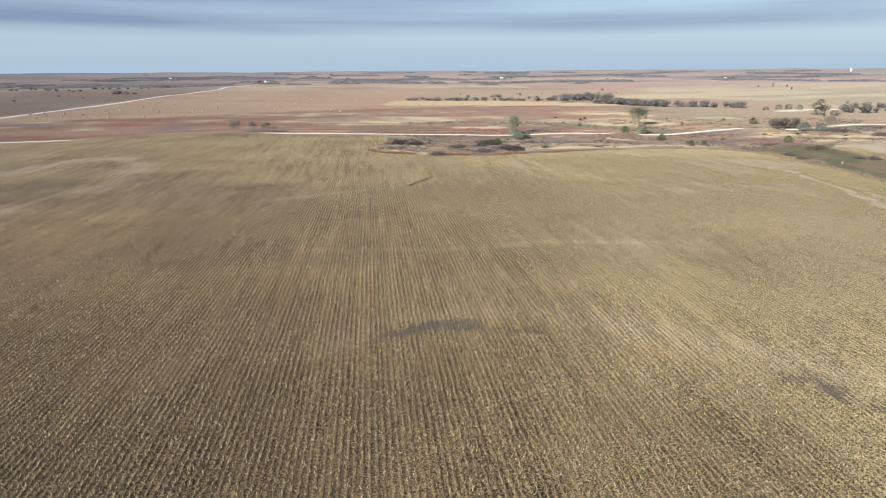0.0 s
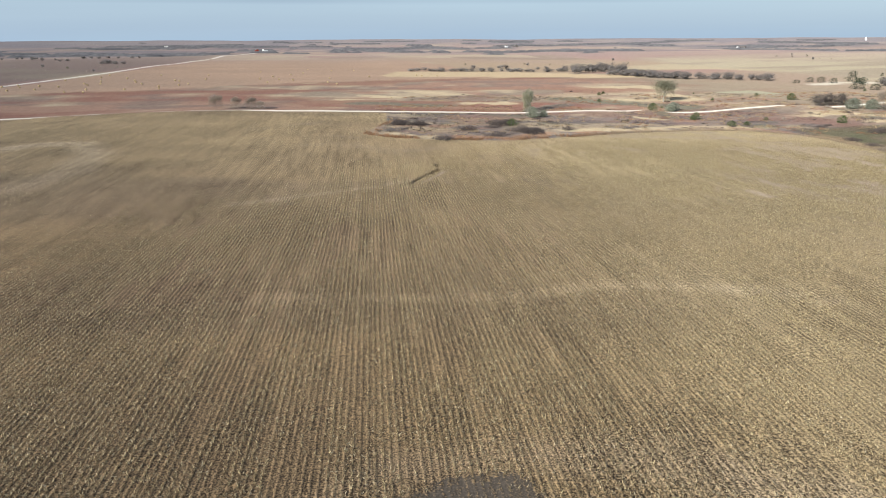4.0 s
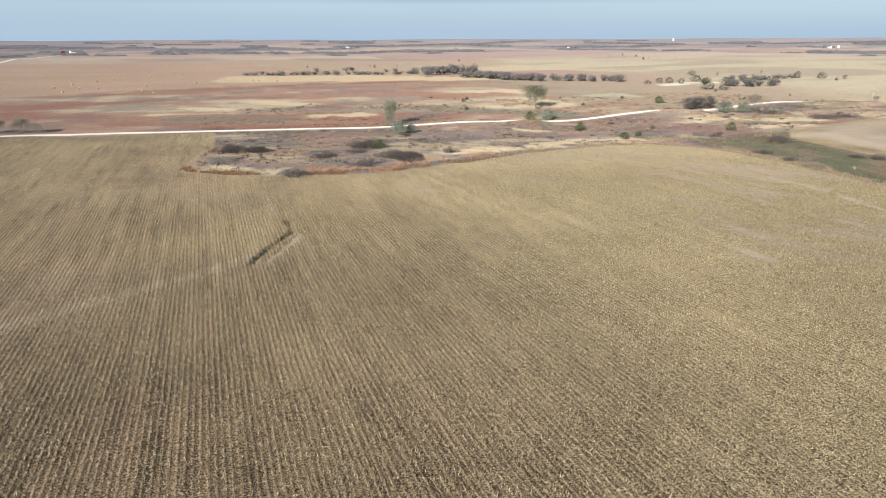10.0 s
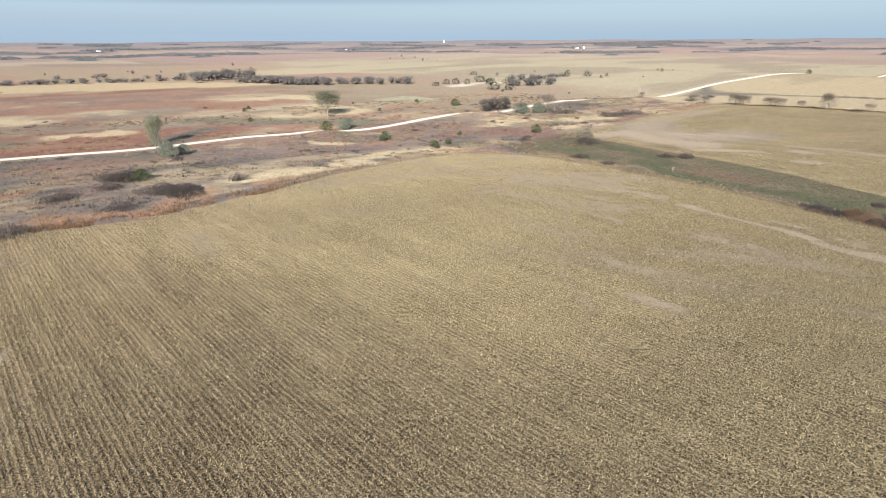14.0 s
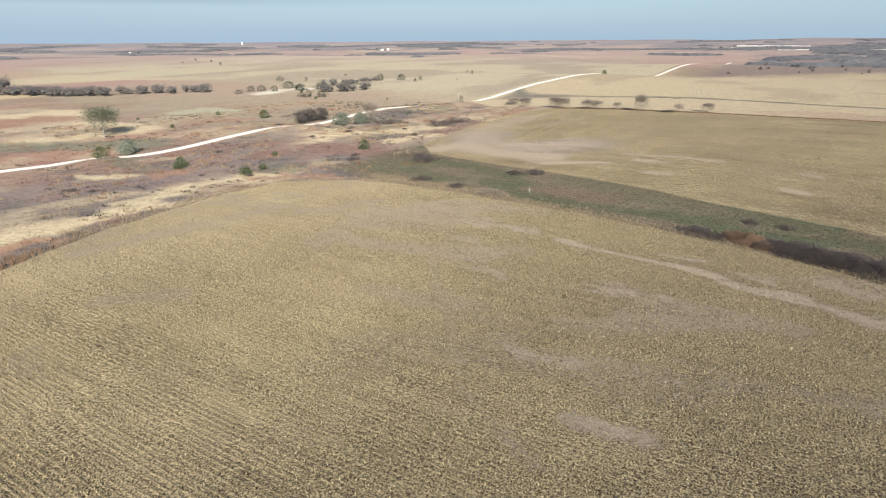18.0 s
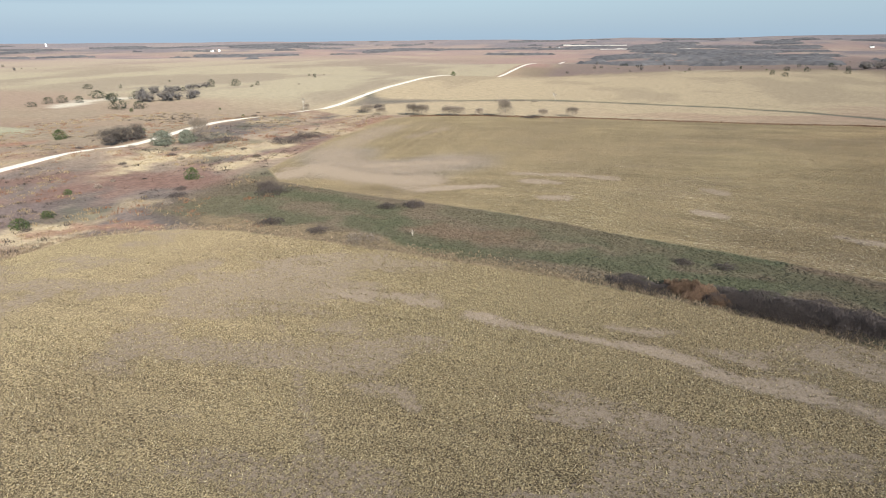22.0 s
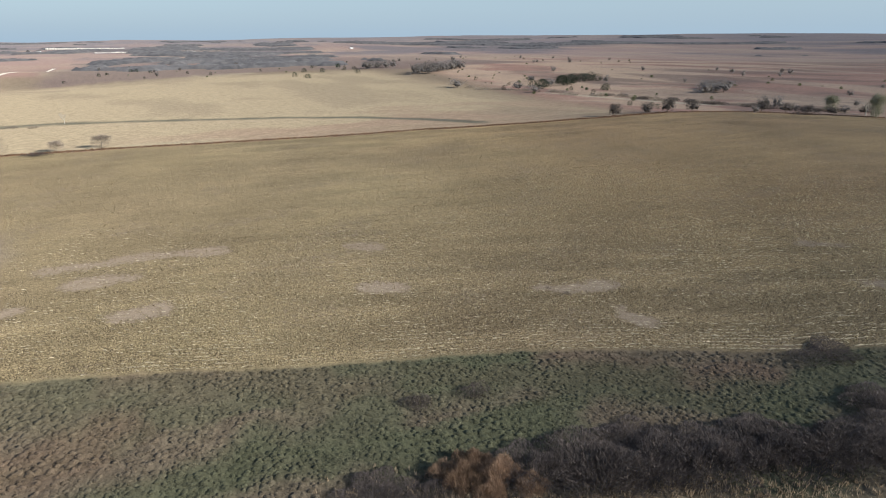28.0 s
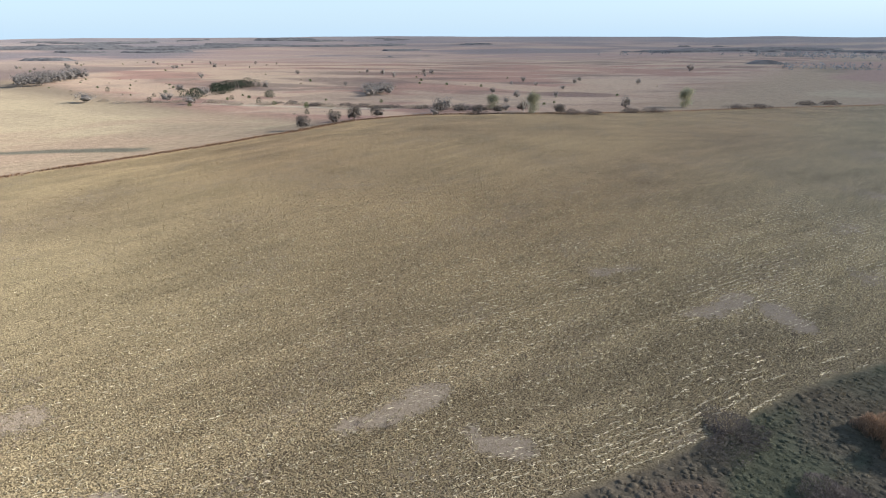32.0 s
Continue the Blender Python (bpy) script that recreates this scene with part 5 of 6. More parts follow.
# small shrubs strewn over the scrub and the range
strewn = np.random.default_rng(21)
for ax, ay, bx, by, n, kinds in ((20, 345, 240, 440, 44, "low_thicket grey_shrub grey_shrub"), (240, 356, 420, 440, 34, "grey_shrub low_thicket grey_shrub"), (60, 456, 480, 600, 30, "grey_shrub low_thicket green_bush"),
                                 (440, -120, 900, -20, 60, "green_bush cedar_tree grey_shrub"), (380, -420, 800, -140, 54, "grey_shrub green_bush oak_tree"), (480, 480, 900, 800, 12, "grey_shrub cedar_tree"),
                                 (-700, 480, -380, 1300, 34, "oak_tree green_bush grey_shrub"), (950, -500, 1500, 350, 80, "oak_tree cedar_tree green_bush"), (150, 1050, 1000, 1500, 16, "oak_tree cedar_tree")):
    for i in range(n):
        x, y = strewn.uniform(ax, bx), strewn.uniform(ay, by)
        if abs(y - 446) < 7 or abs(x + 355) < 8 or max(edge_distance(np.array([x]), np.array([y]), FIELD_A)[0], edge_distance(np.array([x]), np.array([y]), FIELD_B)[0]) > -5:
            continue
        kind = strewn.choice(kinds.split())
        h0, w0, _ = MAKERS[kind]
        k = strewn.uniform(0.25, 0.6) if kind != "oak_tree" else strewn.uniform(0.5, 0.9)
        plant(kind, x, y, h0 * k, w0 * k, "leafless grey-brown tree standing in open rangeland" if kind == "oak_tree" else "")


# ---- hay bales ----
def make_bale():
    """A round bale lying on its side, slightly slumped, with a wound end face."""
    bm = bmesh.new()
    n, rings = 20, [(-0.75, 0.0), (-0.78, 0.3), (-0.745, 0.34), (-0.77, 0.6), (-0.74, 0.64), (-0.72, 0.8), (-0.62, 0.87), (0.0, 0.89), (0.62, 0.87), (0.72, 0.8), (0.74, 0.64), (0.77, 0.6), (0.745, 0.34), (0.78, 0.3), (0.75, 0.0)]
    loops = []
    for u, r in rings:
        loops.append([bm.verts.new((u, r * math.cos(2 * math.pi * i / n) * 1.04, max(-0.84, r * math.sin(2 * math.pi * i / n)) + 0.84)) for i in range(n)] if r else [bm.verts.new((u, 0, 0.84))])
    for a, b in zip(loops, loops[1:]):
        for i in range(n):
            j = (i + 1) % n
            if len(a) == 1:
                bm.faces.new((a[0], b[j], b[i]))
            elif len(b) == 1:
                bm.faces.new((a[i], a[j], b[0]))
            else:
                bm.faces.new((a[i], a[j], b[j], b[i]))
    bmesh.ops.recalc_face_normals(bm, faces=bm.faces)
    return bm


bale = part("hay_bale", make_bale(), M_HAY)
bale_spots = [(-348, 704), (-318, 654), (-344, 725), (-329, 698), (-300, 665), (-318, 712), (-296, 702), (-262, 635), (-336, 809), (-290, 745), (-279, 725), (-243, 627), (-254, 660), (-288, 782), (-318, 861), (-273, 742), (-328, 914), (-283, 846), (-220, 658), (-259, 799), (-247, 767), (-231, 737),
              (-204, 703), (-193, 668), (-263, 907), (-214, 793), (-207, 784), (-184, 733), (-189, 717), (-186, 814), (-203, 900), (-151, 979), (-127, 822), (-119, 870), (-108, 755), (-103, 807), (-86, 796), (-102, 912), (-90, 952), (-92, 1042), (-55, 1011), (-47, 829), (-44, 748)]
bale_spots += [(-33, 720), (-23, 1025), (0, 866), (61, 892), (67, 874), (86, 871)]
for i, (x, y) in enumerate(bale_spots):
    m = pose(x, y, at(x, y) - 0.05, 0, 0, (i * 67) % 360)
    if i:
        ob = copy_thing(bale, m)
    else:
        ob = bale
        ob.matrix_basis = m
    tagged(ob, "weathered round hay bale lying on the mown meadow", "hay bale", "hay bales on the meadow", "thing")


# ---- far farms, elevator and quarry ----
def box(bm, x, y, z, sx, sy, sz):
    """A block standing on z, with slightly softened edges."""
    r = bmesh.ops.create_cube(bm, size=1, matrix=Matrix.Translation((x, y, z + sz / 2)) @ Matrix.Diagonal((sx, sy, sz, 1)))
    return r["verts"]


def gable(sx, sy, z, rise, over=0.5):
    bm = bmesh.new()
    hx, hy, t = sx / 2 + over, sy / 2 + over, 0.25
    low, high = [], []
    for x in (-hx, hx):
        low.append([bm.verts.new((x, -hy, z)), bm.verts.new((x, 0, z + rise)), bm.verts.new((x, hy, z))])
        high.append([bm.verts.new((x, -hy, z + t)), bm.verts.new((x, 0, z + rise + t)), bm.verts.new((x, hy, z + t))])
    for i in range(2):
        bm.faces.new((high[0][i], high[1][i], high[1][i + 1], high[0][i + 1]))
        bm.faces.new((low[0][i], low[0][i + 1], low[1][i + 1], low[1][i]))
        for k in range(2):
            bm.faces.new((low[k][i], high[k][i], high[k][i + 1], low[k][i + 1]))
    for i in (0, 2):
        bm.faces.new((low[0][i], low[1][i], high[1][i], high[0][i]))
    bmesh.ops.recalc_face_normals(bm, faces=bm.faces)
    return bm


def building(name, x, y, turn, sx, sy, sz, rise, wall, label, category, openings=4):
    """Walls with a gable, a roof, and windows and a door set proud of the wall."""
    thing = new(name)
    bm = bmesh.new()
    box(bm, 0, 0, -0.6, sx, sy, sz + 0.6)
    for sgn in (-1, 1):
        a, b, c = [bm.verts.new((sgn * sx / 2, yy, zz)) for yy, zz in ((-sy / 2, sz), (sy / 2, sz), (0, sz + rise * sy / (sy + 1)))]
        bm.faces.new((a, b, c) if sgn > 0 else (a, c, b))
    part("walls", bm, wall, thing)
    part("roof", gable(sx, sy, sz, rise), M_ROOF, thing)
    for sgn in (-1, 1):
        for i in range(openings):
            bm = bmesh.new()
            u = (i + 0.5) / openings * sx - sx / 2
            box(bm, u, sgn * sy / 2, sz * 0.4 - 0.1, 1.3, 0.10, sz * 0.35 + 0.2)
            window = part("window", bm, M_WHITE, thing)
            bm = bmesh.new()
            box(bm, u, sgn * sy / 2, sz * 0.4, 1.1, 0.14, sz * 0.35)
            part("pane", bm, M_GLASS, window)
    bm = bmesh.new()
    box(bm, sx / 2, 0, 0, 0.12, min(3.0, sy * 0.35), min(sz * 0.75, 3.2))
    part("door", bm, M_ROOF, thing)
    thing.matrix_basis = pose(x, y, at(x, y), 0, 0, turn)
    return tagged(thing, label, category, "farm buildings", "thing")


def silo(name, x, y, r, h, material, label, cone=True):
    thing = new(name)
    bm = bmesh.new()
    bmesh.ops.create_cone(bm, cap_ends=True, segments=20, radius1=r, radius2=r, depth=h, matrix=Matrix.Translation((0, 0, h / 2 - 0.3)))
    part("wall", bm, material, thing)
    bm = bmesh.new()
    bmesh.ops.create_cone(bm, cap_ends=True, segments=20, radius1=r * 1.04, radius2=r * 0.12, depth=r * 0.6, matrix=Matrix.Translation((0, 0, h - 0.3 + r * 0.3)))
    part("roof", bm, material, thing)
    thing.matrix_basis = pose(x, y, at(x, y))
    return tagged(thing, label, "silo", "", "thing")


for x, y, turn in ((-392, 2600, 20), (-960, 3300, 5), (640, 3100, 12), (2300, 2000, 75), (2950, 700, 85), (1500, 2600, 40), (3050, -500, 95)):
    building("farmhouse", x, y, turn, 14, 9, 5.5, 3.0, M_WHITE, "distant white farmhouse with a grey gable roof among trees", "house")
for x, y, turn in ((-430, 2630, 110), (690, 3130, 100), (2330, 2040, 160), (2990, 740, 0), (1540, 2630, 130)):
    building("barn", x, y, turn, 22, 12, 6.0, 4.0, M_ROOF if x > 0 else M_REDBARN, "distant farm barn with a broad gable roof", "barn", 3)
silo("grain_bin", 2370, 2020, 4.5, 8, M_CONCRETE, "distant pale round grain bin beside a barn")
silo("grain_bin", -410, 2655, 4.0, 7, M_CONCRETE, "distant pale round grain bin beside a barn")

elevator = new("grain_elevator")
EX, EY = 2841, 3568
for i in range(2):
    bm = bmesh.new()
    bmesh.ops.create_cone(bm, cap_ends=True, segments=20, radius1=4, radius2=4, depth=22, matrix=Matrix.Translation((7.0 * i - 3.5, 0, 10.5)))
    part("bin", bm, M_CONCRETE, elevator)
bm = bmesh.new()
box(bm, -3.5, 0, 21.4, 6, 6, 10)
part("headhouse", bm, M_CONCRETE, elevator)
bm = bmesh.new()
box(bm, 3.0, 0, 21.4, 6.8, 4, 3)
part("gallery", bm, M_CONCRETE, elevator)
elevator.matrix_basis = pose(EX, EY, at(EX, EY), 0, 0, -50) @ Matrix.Scale(0.62, 4)
tagged(elevator, "far white concrete grain elevator rising above the plain", "grain elevator", "", "thing")


def quarry(x, y, turn, length, height):
    """A stepped face of cut limestone, ragged along its top."""
    rng = np.random.default_rng(4)
    n = 60
    u = np.linspace(-length / 2, length / 2, n)
    tops = height * np.clip(2.2 * fbm(u, u * 0 + x, 45, 51, 3) - 0.5, 0.08, 1.1)
    bm = bmesh.new()
    prev = None
    for i in range(n):
        a = rng.uniform(-3, 3)
        col = [bm.verts.new((u[i], d + a, z)) for d, z in ((0, -2), (0.5, tops[i] * 0.45), (7, tops[i] * 0.5), (7.5, tops[i]), (40, tops[i] + 1), (60, -3))]
        if prev:
            for k in range(len(col) - 1):
                bm.faces.new((prev[k], col[k], col[k + 1], prev[k + 1]))
        prev = col
    ob = part("limestone_quarry", bm, M_LIME)
    ob.matrix_basis = pose(x, y, at(x, y), 0, 0, turn)
    return tagged(ob, "far pale cut limestone quarry face above dark woods", "quarry", "", "thing")


quarry(3350, 590, -82, 300, 6)
quarry(2780, 330, -84, 340, 4)


# ---- far woods ----
def far_wood(label, spans, seed, material, pieces=14):
    """Crowded small crowns along lines: from, to, depth, count, height."""
    rng = np.random.default_rng(seed)
    centres, sizes = [], []
    for ax, ay, bx, by, deep, n, h in spans:
        n = int(n * 2.2)
        t = rng.uniform(0, 1, n)
        x, y = ax + (bx - ax) * t + rng.normal(size=n) * deep, ay + (by - ay) * t + rng.normal(size=n) * deep
        keep = fbm(x, y, 130, seed, 3) > 0.43
        x, y = x[keep], y[keep]
        hh = h * rng.uniform(0.5, 1.15, len(x))
        z = land(x, y)
        for k in range(pieces):
            u = rng.uniform(0.05, 1, len(x))
            r = hh * 0.55 * np.sqrt(np.maximum(1 - (2 * u - 0.9) ** 2, 0.05)) * rng.uniform(0.3, 1, len(x))
            a = rng.uniform(0, 6.28, len(x))
            centres.append(np.stack([x + r * np.cos(a), y + r * np.sin(a), z + u * hh * 0.95], 1))
            sizes.append(hh * 0.36)
    ob = part("woodland", soup("woodland", flakes(rng, np.concatenate(centres), np.concatenate(sizes))), material)
    return tagged(ob, label, "woods", "", "stuff")


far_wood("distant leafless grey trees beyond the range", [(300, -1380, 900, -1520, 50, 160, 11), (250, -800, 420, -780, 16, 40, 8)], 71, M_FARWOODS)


def timber(label, seed, cell, near, last):
    """A close uneven canopy wherever timber ground lies in the far country."""
    rng = np.random.default_rng(seed)
    tx, ty = np.meshgrid(np.arange(-1500, 4700, cell), np.arange(-3000, 4700, cell))
    shape = tx.shape
    x, y = tx.ravel() + rng.uniform(-0.4, 0.4, tx.size) * cell, ty.ravel() + rng.uniform(-0.4, 0.4, tx.size) * cell
    d = np.hypot(x - 100, y - 150)
    belt = np.where((d > near) & (d < last) & (np.abs(y - 446) > 30), timber_belt(x, y), 0.0)
    z = land(x, y) - 1.0 + step(belt, 0.6, 0.618) * rng.uniform(3.5, 8.0, len(x))
    c = (np.arange(shape[0] - 1)[:, None] * shape[1] + np.arange(shape[1] - 1)[None, :]).ravel()
    quads = np.stack([c, c + 1, c + shape[1] + 1, c + shape[1]], 1)
    quads = quads[(belt[quads] > 0.598).all(axis=1)]
    uses = np.bincount(quads.ravel(), minlength=len(x))
    z = np.where(uses < 4, land(x, y) - 1.5, z)
    used, index = np.unique(quads, return_inverse=True)
    me = mesh_of("timber", np.stack([x, y, z], 1)[used], index.reshape(-1, 4))
    me.shade_smooth()
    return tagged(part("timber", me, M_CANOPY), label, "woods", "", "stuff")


timber("belts of timber across the far plain in a painted blue-grey haze", 73, 12.0, 1080, 4500)


# ---- stubble, grass and weeds ----
STUBBLE_WAY = [(5, 60), (8, 170), (60, 225), (120, 240), (180, 225), (215, 185), (235, 130)]


def strew_stubble(label, ring, ax, ay, bx, by, seed, every, pieces=3, husks=0.7):
    """Cut stalks and husks standing in the drilled rows, scattered more loosely to the east."""
    rng = np.random.default_rng(seed)
    k = np.arange(math.ceil(ax / ROW), math.floor(bx / ROW))
    n = int((by - ay) / every)
    x = np.repeat(k * ROW + 0.19, n)
    x = x + rng.normal(size=len(x)) * (0.09 + 0.25 * step(x, 80, 145))
    y = (ay + (np.arange(n)[None, :] + rng.uniform(-0.5, 0.5, (len(k), n))) * every).ravel()
    inset = edge_distance(x, y, ring)
    wane = 1 - 0.93 * step(line_distance(x, y, STUBBLE_WAY), 42, 95)
    keep = (inset > 0.4) & (rng.uniform(0, 1, len(x)) < wane)
    x, y, inset = x[keep], y[keep], inset[keep]
    thin = fbm(x * 1.6, y * 0.3, 4, seed, 3) + (fbm(x, y, 30, seed + 9, 3) - 0.5) * 0.8 + 0.12 * step(x, 50, 130)
    soil = bare_soil(x, y) + (fbm(x, y, 1.6, 58, 3) - 0.5) * 1.1
    keep = (rng.uniform(0, 1, len(x)) > 0.88 * step(soil, 0.38, 0.85)) & (rng.uniform(0, 1, len(x)) < step(thin, 0.12, 0.6))
    x, y, inset = x[keep], y[keep], inset[keep]
    z = land(x, y)
    n = len(x)
    base = np.repeat(np.stack([x, y, z], 1), pieces, 0) + rng.normal(size=(n * pieces, 3)) * np.array([0.07, 0.12, 0.0])
    tall = np.repeat(1.0 + 0.25 * (1 - step(x, 40, 130)), pieces)
    clump = np.repeat(1.0 + 0.2 * step(line_distance(x, y, STUBBLE_WAY), 50, 125), pieces)
    v = blades(rng, base, rng.uniform(0.14, 0.44, n * pieces) * tall * clump ** 0.5, rng.uniform(0.05, 0.13, n * pieces) * clump, 0.9)
    tone = rng.uniform(0, 1, (n * pieces, 1)) ** 1.3
    warm = fbm(np.repeat(x, pieces), np.repeat(y, pieces), 40, 33, 3)[:, None]
    tint = np.array(lin(112, 94, 70, 0.62)) * (1 - tone) + np.array(lin(222, 206, 162, 0.8)) * tone
    tint = tint * (1 - 0.2 * warm) + np.array(lin(196, 158, 100, 0.7)) * 0.2 * warm
    m = int(n * husks)
    pick = rng.integers(0, n, m)
    flat = np.stack([x[pick], y[pick], z[pick] + 0.05], 1) + rng.normal(size=(m, 3)) * np.array([0.25, 0.4, 0.0])
    big = 1 + 0.45 * step(x[pick], 195, 225) * (1 - step(y[pick], 170, 260))
    w = blades(rng, flat, rng.uniform(0.22, 0.6, m) * big, rng.uniform(0.05, 0.11, m) * big, 0.999)
    w[2::3, 2] = np.minimum(w[2::3, 2], w[0::3, 2] + rng.uniform(0.02, 0.22, m))
    v = np.concatenate([v, w])
    tint = np.concatenate([tint, np.array(lin(234, 220, 184, 0.8)) * rng.uniform(0.55, 1.0, (m, 1))])
    ob = part("crop_stubble", soup("crop_stubble", v, tint), M_STRAW)
    return tagged(ob, label, "stubble", "", "stuff")


strew_stubble("rows of dry tan stubble standing in brown soil", FIELD_A, -130, 42, 206, 370, 81, 0.28, 3, 0.9)
strew_stubble("rows of pale stubble and husks on the farther field", FIELD_B, 150, 20, 370, 350, 82, 0.40, 3, 1.3)


def straw_lanes(label, line, seed, lanes, apart):
    """Pale straw raked into broken lanes that run beside an edge."""
    rng = np.random.default_rng(seed)
    edge = np.array(sorted(line, key=lambda p: p[1]))
    every = 0.11
    y = np.arange(40, 262, every)
    y, off = np.tile(y, lanes), np.repeat((np.arange(lanes) + 0.7) * apart, len(y))
    x = np.interp(y, edge[:, 1], edge[:, 0]) + off * 1.1
    broken = fbm(off * 3.0, y * 0.42, 1.6, seed, 3) + (fbm(x, y, 14, seed + 1, 3) - 0.5) * 0.9
    chance = np.where(off < 15, 1.0 - 0.055 * off, np.maximum(0.40 - 0.005 * off, 0.12)) * step(broken, 0.42, 0.62) * (0.3 + 0.7 * (1 - step(y, 130, 165)))
    keep = rng.uniform(0, 1, len(x)) < chance
    x, y = x[keep], y[keep]
    m = len(x)
    p = np.stack([x, y, land(x, y) + 0.07], 1) + rng.normal(size=(m, 3)) * np.array([0.10, 0.15, 0.0])
    long = rng.uniform(0.3, 1.0, m)
    way = np.stack([0.42 + rng.normal(size=m) * 0.12, np.full(m, 0.9), rng.uniform(0, 0.12, m)], 1)
    side = np.array([0.9, -0.42, 0.25]) * rng.uniform(0.06, 0.13, (m, 1))
    v = np.stack([p, p + way * long[:, None], p + way * (long * 0.5)[:, None] + side], 1).reshape(-1, 3)
    tint = np.array(lin(236, 222, 190, 0.86)) * rng.uniform(0.6, 1.0, (m, 1))
    return tagged(part("straw_lanes", soup("straw_lanes", v, tint), M_STRAW), label, "straw", "", "stuff")


straw_lanes("pale broken lanes of straw beside the wet draw", FIELD_B[4:15], 86, 60, 1.0)


def tufts(name, label, x, y, height, colors, seed, count=7, wide=0.12, lean=0.6, loose=0.2):
    """Tufts of grass; colors: one for each tuft."""
    rng = np.random.default_rng(seed)
    n = len(x)
    base = np.repeat(np.stack([x, y, land(x, y) - 0.03], 1), count, 0) + rng.normal(size=(n * count, 3)) * np.array([loose, loose, 0.0])
    h = np.repeat(height, count) * rng.uniform(0.5, 1.15, n * count)
    v = blades(rng, base, h, np.full(n * count, wide), lean)
    ob = part(name, soup(name, v, np.repeat(colors, count, 0)), M_GRASS)
    return tagged(ob, label, "grass", "", "stuff")


grass_rng = np.random.default_rng(91)
# the wet draw: low sward, and rank clumps standing in it
px, py = grass_rng.uniform(110, 265, 110000), grass_rng.uniform(10, 352, 110000)
inside = (line_distance(px, py, CREEK) < 30) & (edge_distance(px, py, FIELD_A) < -0.2) & (edge_distance(px, py, FIELD_B) < -0.2)
px, py = px[inside], py[inside]
pc = cover(px, py)[0] * grass_rng.uniform(0.8, 1.35, (len(px), 1))
tufts("marsh_grass", "low green and brown marsh grass filling the wet draw", px, py, 0.14 + 0.26 * fbm(px, py, 7, 95, 3), pc, 92, 4, 0.11, 0.9)


def hummocks(label, x, y, radius, height, colors, seed):
    """Low uneven cushions of close grass."""
    rng = np.random.default_rng(seed)
    n, sides = len(x), 5
    turn = rng.uniform(0, 2 * np.pi, (n, 1)) + np.arange(sides)[None, :] * 2 * np.pi / sides
    rings = []
    for reach, up in ((1.0, -0.15), (0.72, 0.62)):
        r = radius[:, None] * reach * rng.uniform(0.72, 1.25, (n, sides))
        rings.append(np.stack([x[:, None] + r * np.cos(turn), y[:, None] + r * np.sin(turn), np.repeat((height * up)[:, None], sides, 1) * rng.uniform(0.8, 1.15, (n, sides))], 2))
    top = np.stack([x + rng.normal(size=n) * radius * 0.2, y + rng.normal(size=n) * radius * 0.2, height], 1)[:, None, :]
    v = np.concatenate(rings + [top], 1)
    v[..., 2] += land(x, y)[:, None]
    k, i = 2 * sides + 1, np.arange(sides)
    j = (i + 1) % sides
    one = np.concatenate([np.stack([i, j, sides + j], 1), np.stack([i, sides + j, sides + i], 1), np.stack([sides + i, sides + j, np.full(sides, 2 * sides)], 1)])
    me = mesh_of("sedge_hummocks", v.reshape(-1, 3), (one[None] + (np.arange(n) * k)[:, None, None]).reshape(-1, 3))
    me.shade_smooth()
    layer = me.attributes.new("tint", "FLOAT_COLOR", "POINT")
    layer.data.foreach_set("color", np.concatenate([np.repeat(colors, k, 0), np.ones((n * k, 1))], 1).astype(np.float32).ravel())
    return tagged(part("sedge_hummocks", me, M_SEDGE), label, "grass", "", "stuff")


qx, qy = grass_rng.uniform(110, 265, 90000), grass_rng.uniform(40, 352, 90000)
inside = (line_distance(qx, qy, CREEK) < 30) & (edge_distance(qx, qy, FIELD_A) < -0.9) & (edge_distance(qx, qy, FIELD_B) < -0.5)
qx, qy = qx[inside], qy[inside]
qc = cover(qx, qy)[0] * grass_rng.uniform(0.85, 1.2, (len(qx), 1))
rank = fbm(qx, qy, 8, 195, 3)
hummocks("low cushions of green and brown sedge crowding the wet draw", qx, qy, grass_rng.uniform(0.22, 0.62, len(qx)) * (0.7 + 0.6 * rank), grass_rng.uniform(0.04, 0.2, len(qx)) * (0.3 + 1.2 * rank), qc, 98)
# tall rust grass along the edge of the field
edge_n = 9000
ring = np.array(FIELD_A[5:24] + [], float)
pick = grass_rng.integers(0, len(ring) - 1, edge_n)
t = grass_rng.uniform(0, 1, edge_n)
ex = ring[pick, 0] + (ring[pick + 1, 0] - ring[pick, 0]) * t + grass_rng.normal(size=edge_n) * 3.0
ey = ring[pick, 1] + (ring[pick + 1, 1] - ring[pick, 1]) * t + grass_rng.normal(size=edge_n) * 3.0
off = (edge_distance(ex, ey, FIELD_A) < 0.3) & ((ex > 125) | (fbm(ex, ey, 14, 193, 3) > 0.5))
ex, ey = ex[off], ey[off]
rusty = (1 - step(ex, 85, 125))[:, None] * 0.8
ec = (np.array(lin(184, 164, 136, 0.8)) * (1 - rusty) + np.array(lin(178, 134, 98, 0.74)) * rusty) * grass_rng.uniform(0.75, 1.3, (len(ex), 1))
tufts("bluestem_fringe", "tall rust-tan grass fringe along the stubble edge", ex, ey, grass_rng.uniform(0.4, 1.5, len(ex)) * (0.4 + 0.9 * fbm(ex, ey, 14, 193, 3)) * (1.15 - 0.5 * step(ex, 90, 150)), ec, 93, 7, 0.12, 0.6)
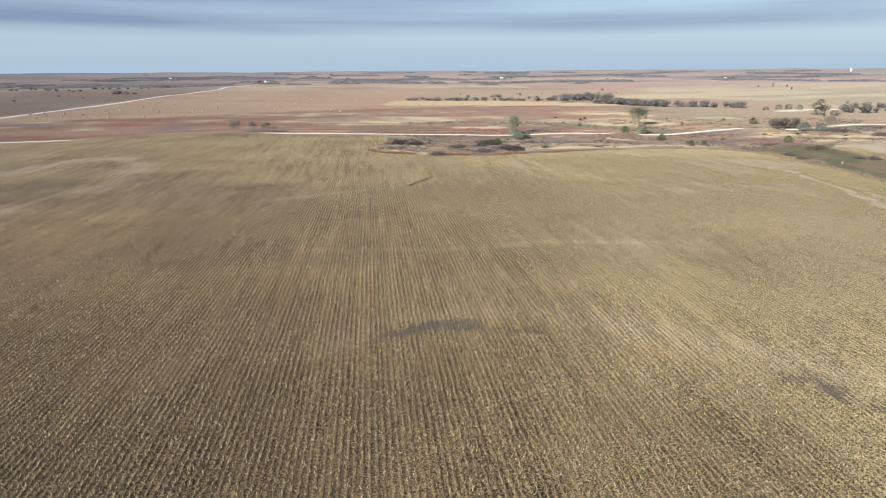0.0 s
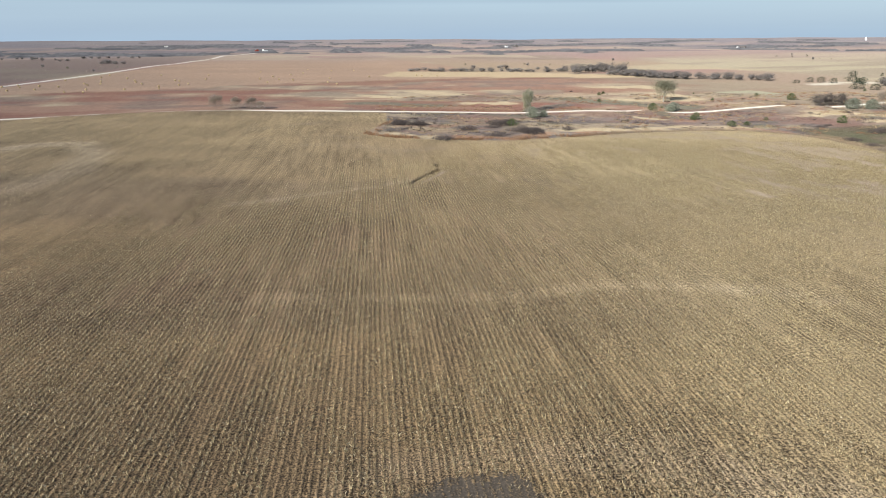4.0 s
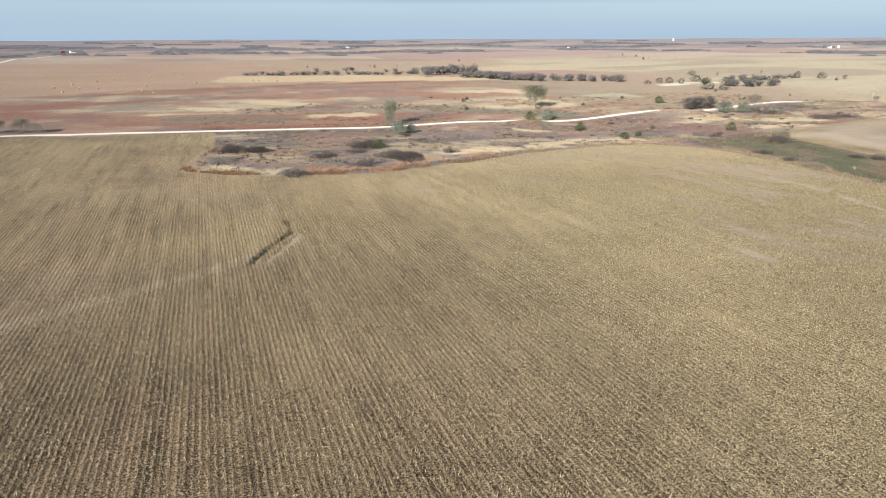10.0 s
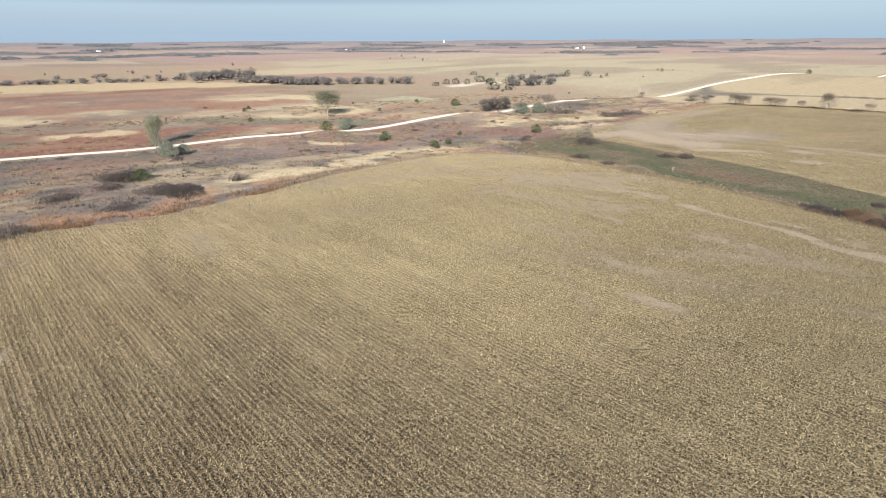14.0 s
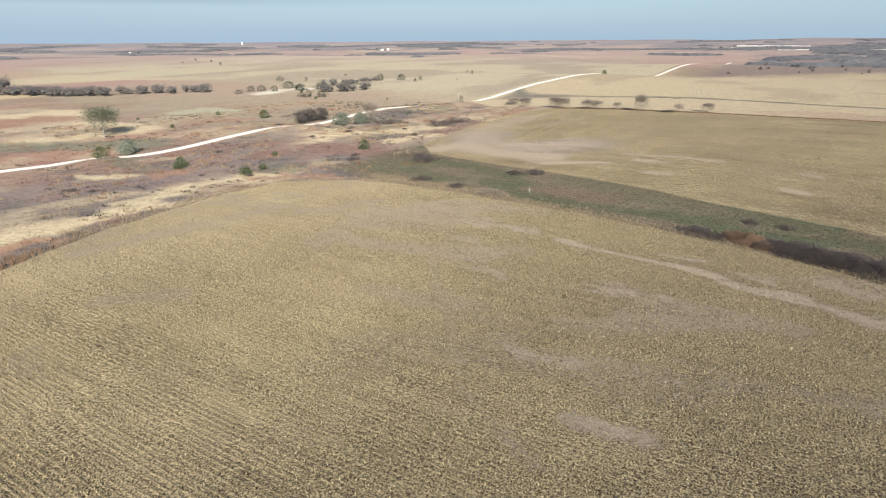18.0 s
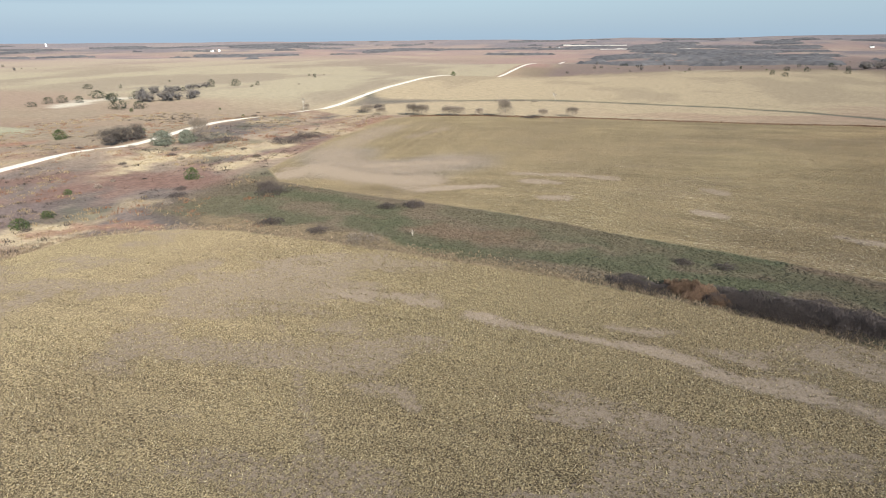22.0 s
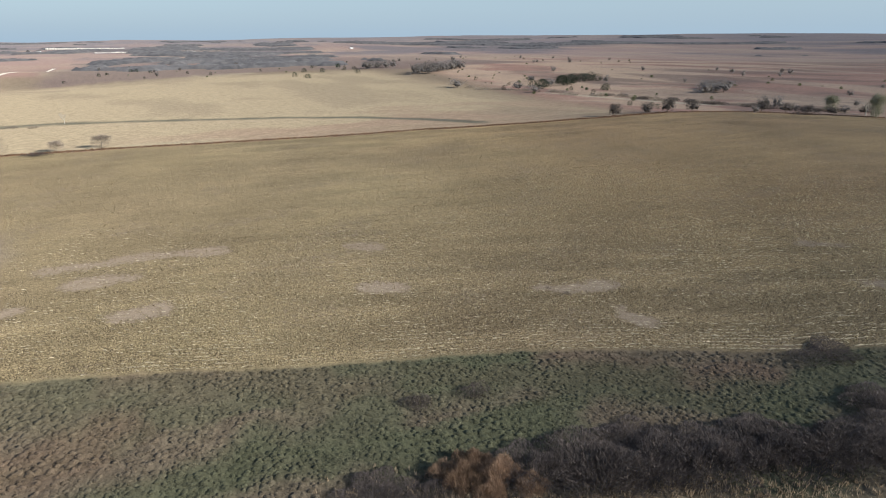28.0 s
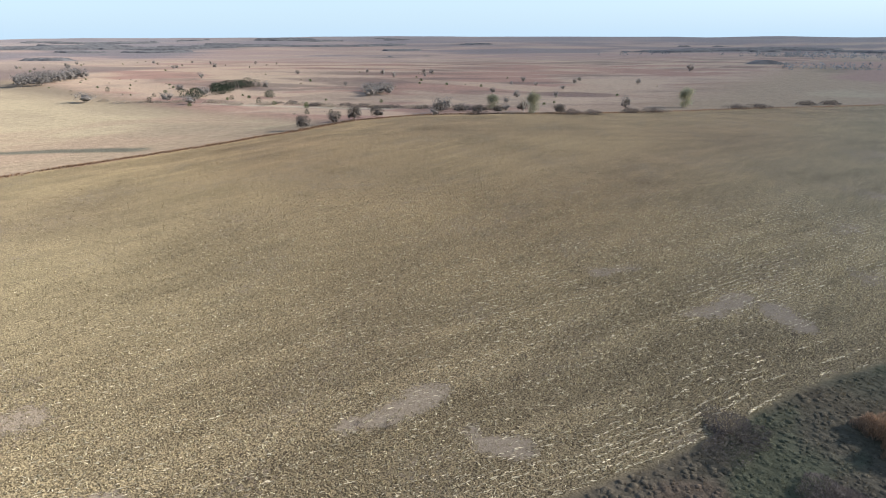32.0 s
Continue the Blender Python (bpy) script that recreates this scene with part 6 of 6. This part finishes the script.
# the scrub and the hedge strip
sx, sy = grass_rng.uniform(5, 440, 50000), grass_rng.uniform(300, 470, 50000)
keep = (edge_distance(sx, sy, FIELD_A) < -0.5) & (edge_distance(sx, sy, FIELD_B) < -0.5) & (np.abs(sy - 446) > 6) & (fbm(sx, sy, 16, 97, 3) > 0.42)
sx, sy = sx[keep], sy[keep]
sc = cover(sx, sy)[0] * grass_rng.uniform(1.0, 1.5, (len(sx), 1))
tufts("prairie_grass", "dry rust and straw prairie grass in the scrub", sx, sy, grass_rng.uniform(0.12, 0.36, len(sx)), sc, 94, 4, 0.28, 0.97)
bx, by = grass_rng.uniform(5, 430, 8500), grass_rng.uniform(305, 560, 8500)
keep = (edge_distance(bx, by, FIELD_A) < -1) & (edge_distance(bx, by, FIELD_B) < -1) & (np.abs(by - 446) > 6) & (fbm(bx, by, 22, 297, 4) > 0.45)
bx, by = bx[keep], by[keep]
hues = np.array([lin(176, 128, 100, 0.7), lin(200, 176, 136, 0.75), lin(112, 102, 94, 0.6), lin(150, 128, 110, 0.65)])
bc = hues[np.clip((fbm(bx, by, 30, 298, 3) * 5 - 1 + grass_rng.uniform(-0.7, 0.7, len(bx))).astype(int), 0, 3)]
tufts("bunch_grass", "scattered clumps of rust, tan and grey bunch grass", bx, by, grass_rng.uniform(0.4, 1.1, len(bx)), bc, 99, 14, 0.2, 0.8, 0.75)
hedge_pts = np.array(HEDGE, float)
pick = grass_rng.integers(0, len(hedge_pts) - 1, 5000)
t = grass_rng.uniform(0, 1, 5000)
hx = hedge_pts[pick, 0] + (hedge_pts[pick + 1, 0] - hedge_pts[pick, 0]) * t + grass_rng.normal(size=5000) * 1.1
hy = hedge_pts[pick, 1] + (hedge_pts[pick + 1, 1] - hedge_pts[pick, 1]) * t + grass_rng.normal(size=5000) * 1.1
hc = np.array(lin(172, 136, 108, 0.66)) * grass_rng.uniform(0.6, 1.3, (5000, 1))
tufts("fence_row_grass", "dull brown grass strip along the fence row", hx, hy, grass_rng.uniform(0.3, 0.8, 5000), hc, 96, 5, 0.25, 0.6)
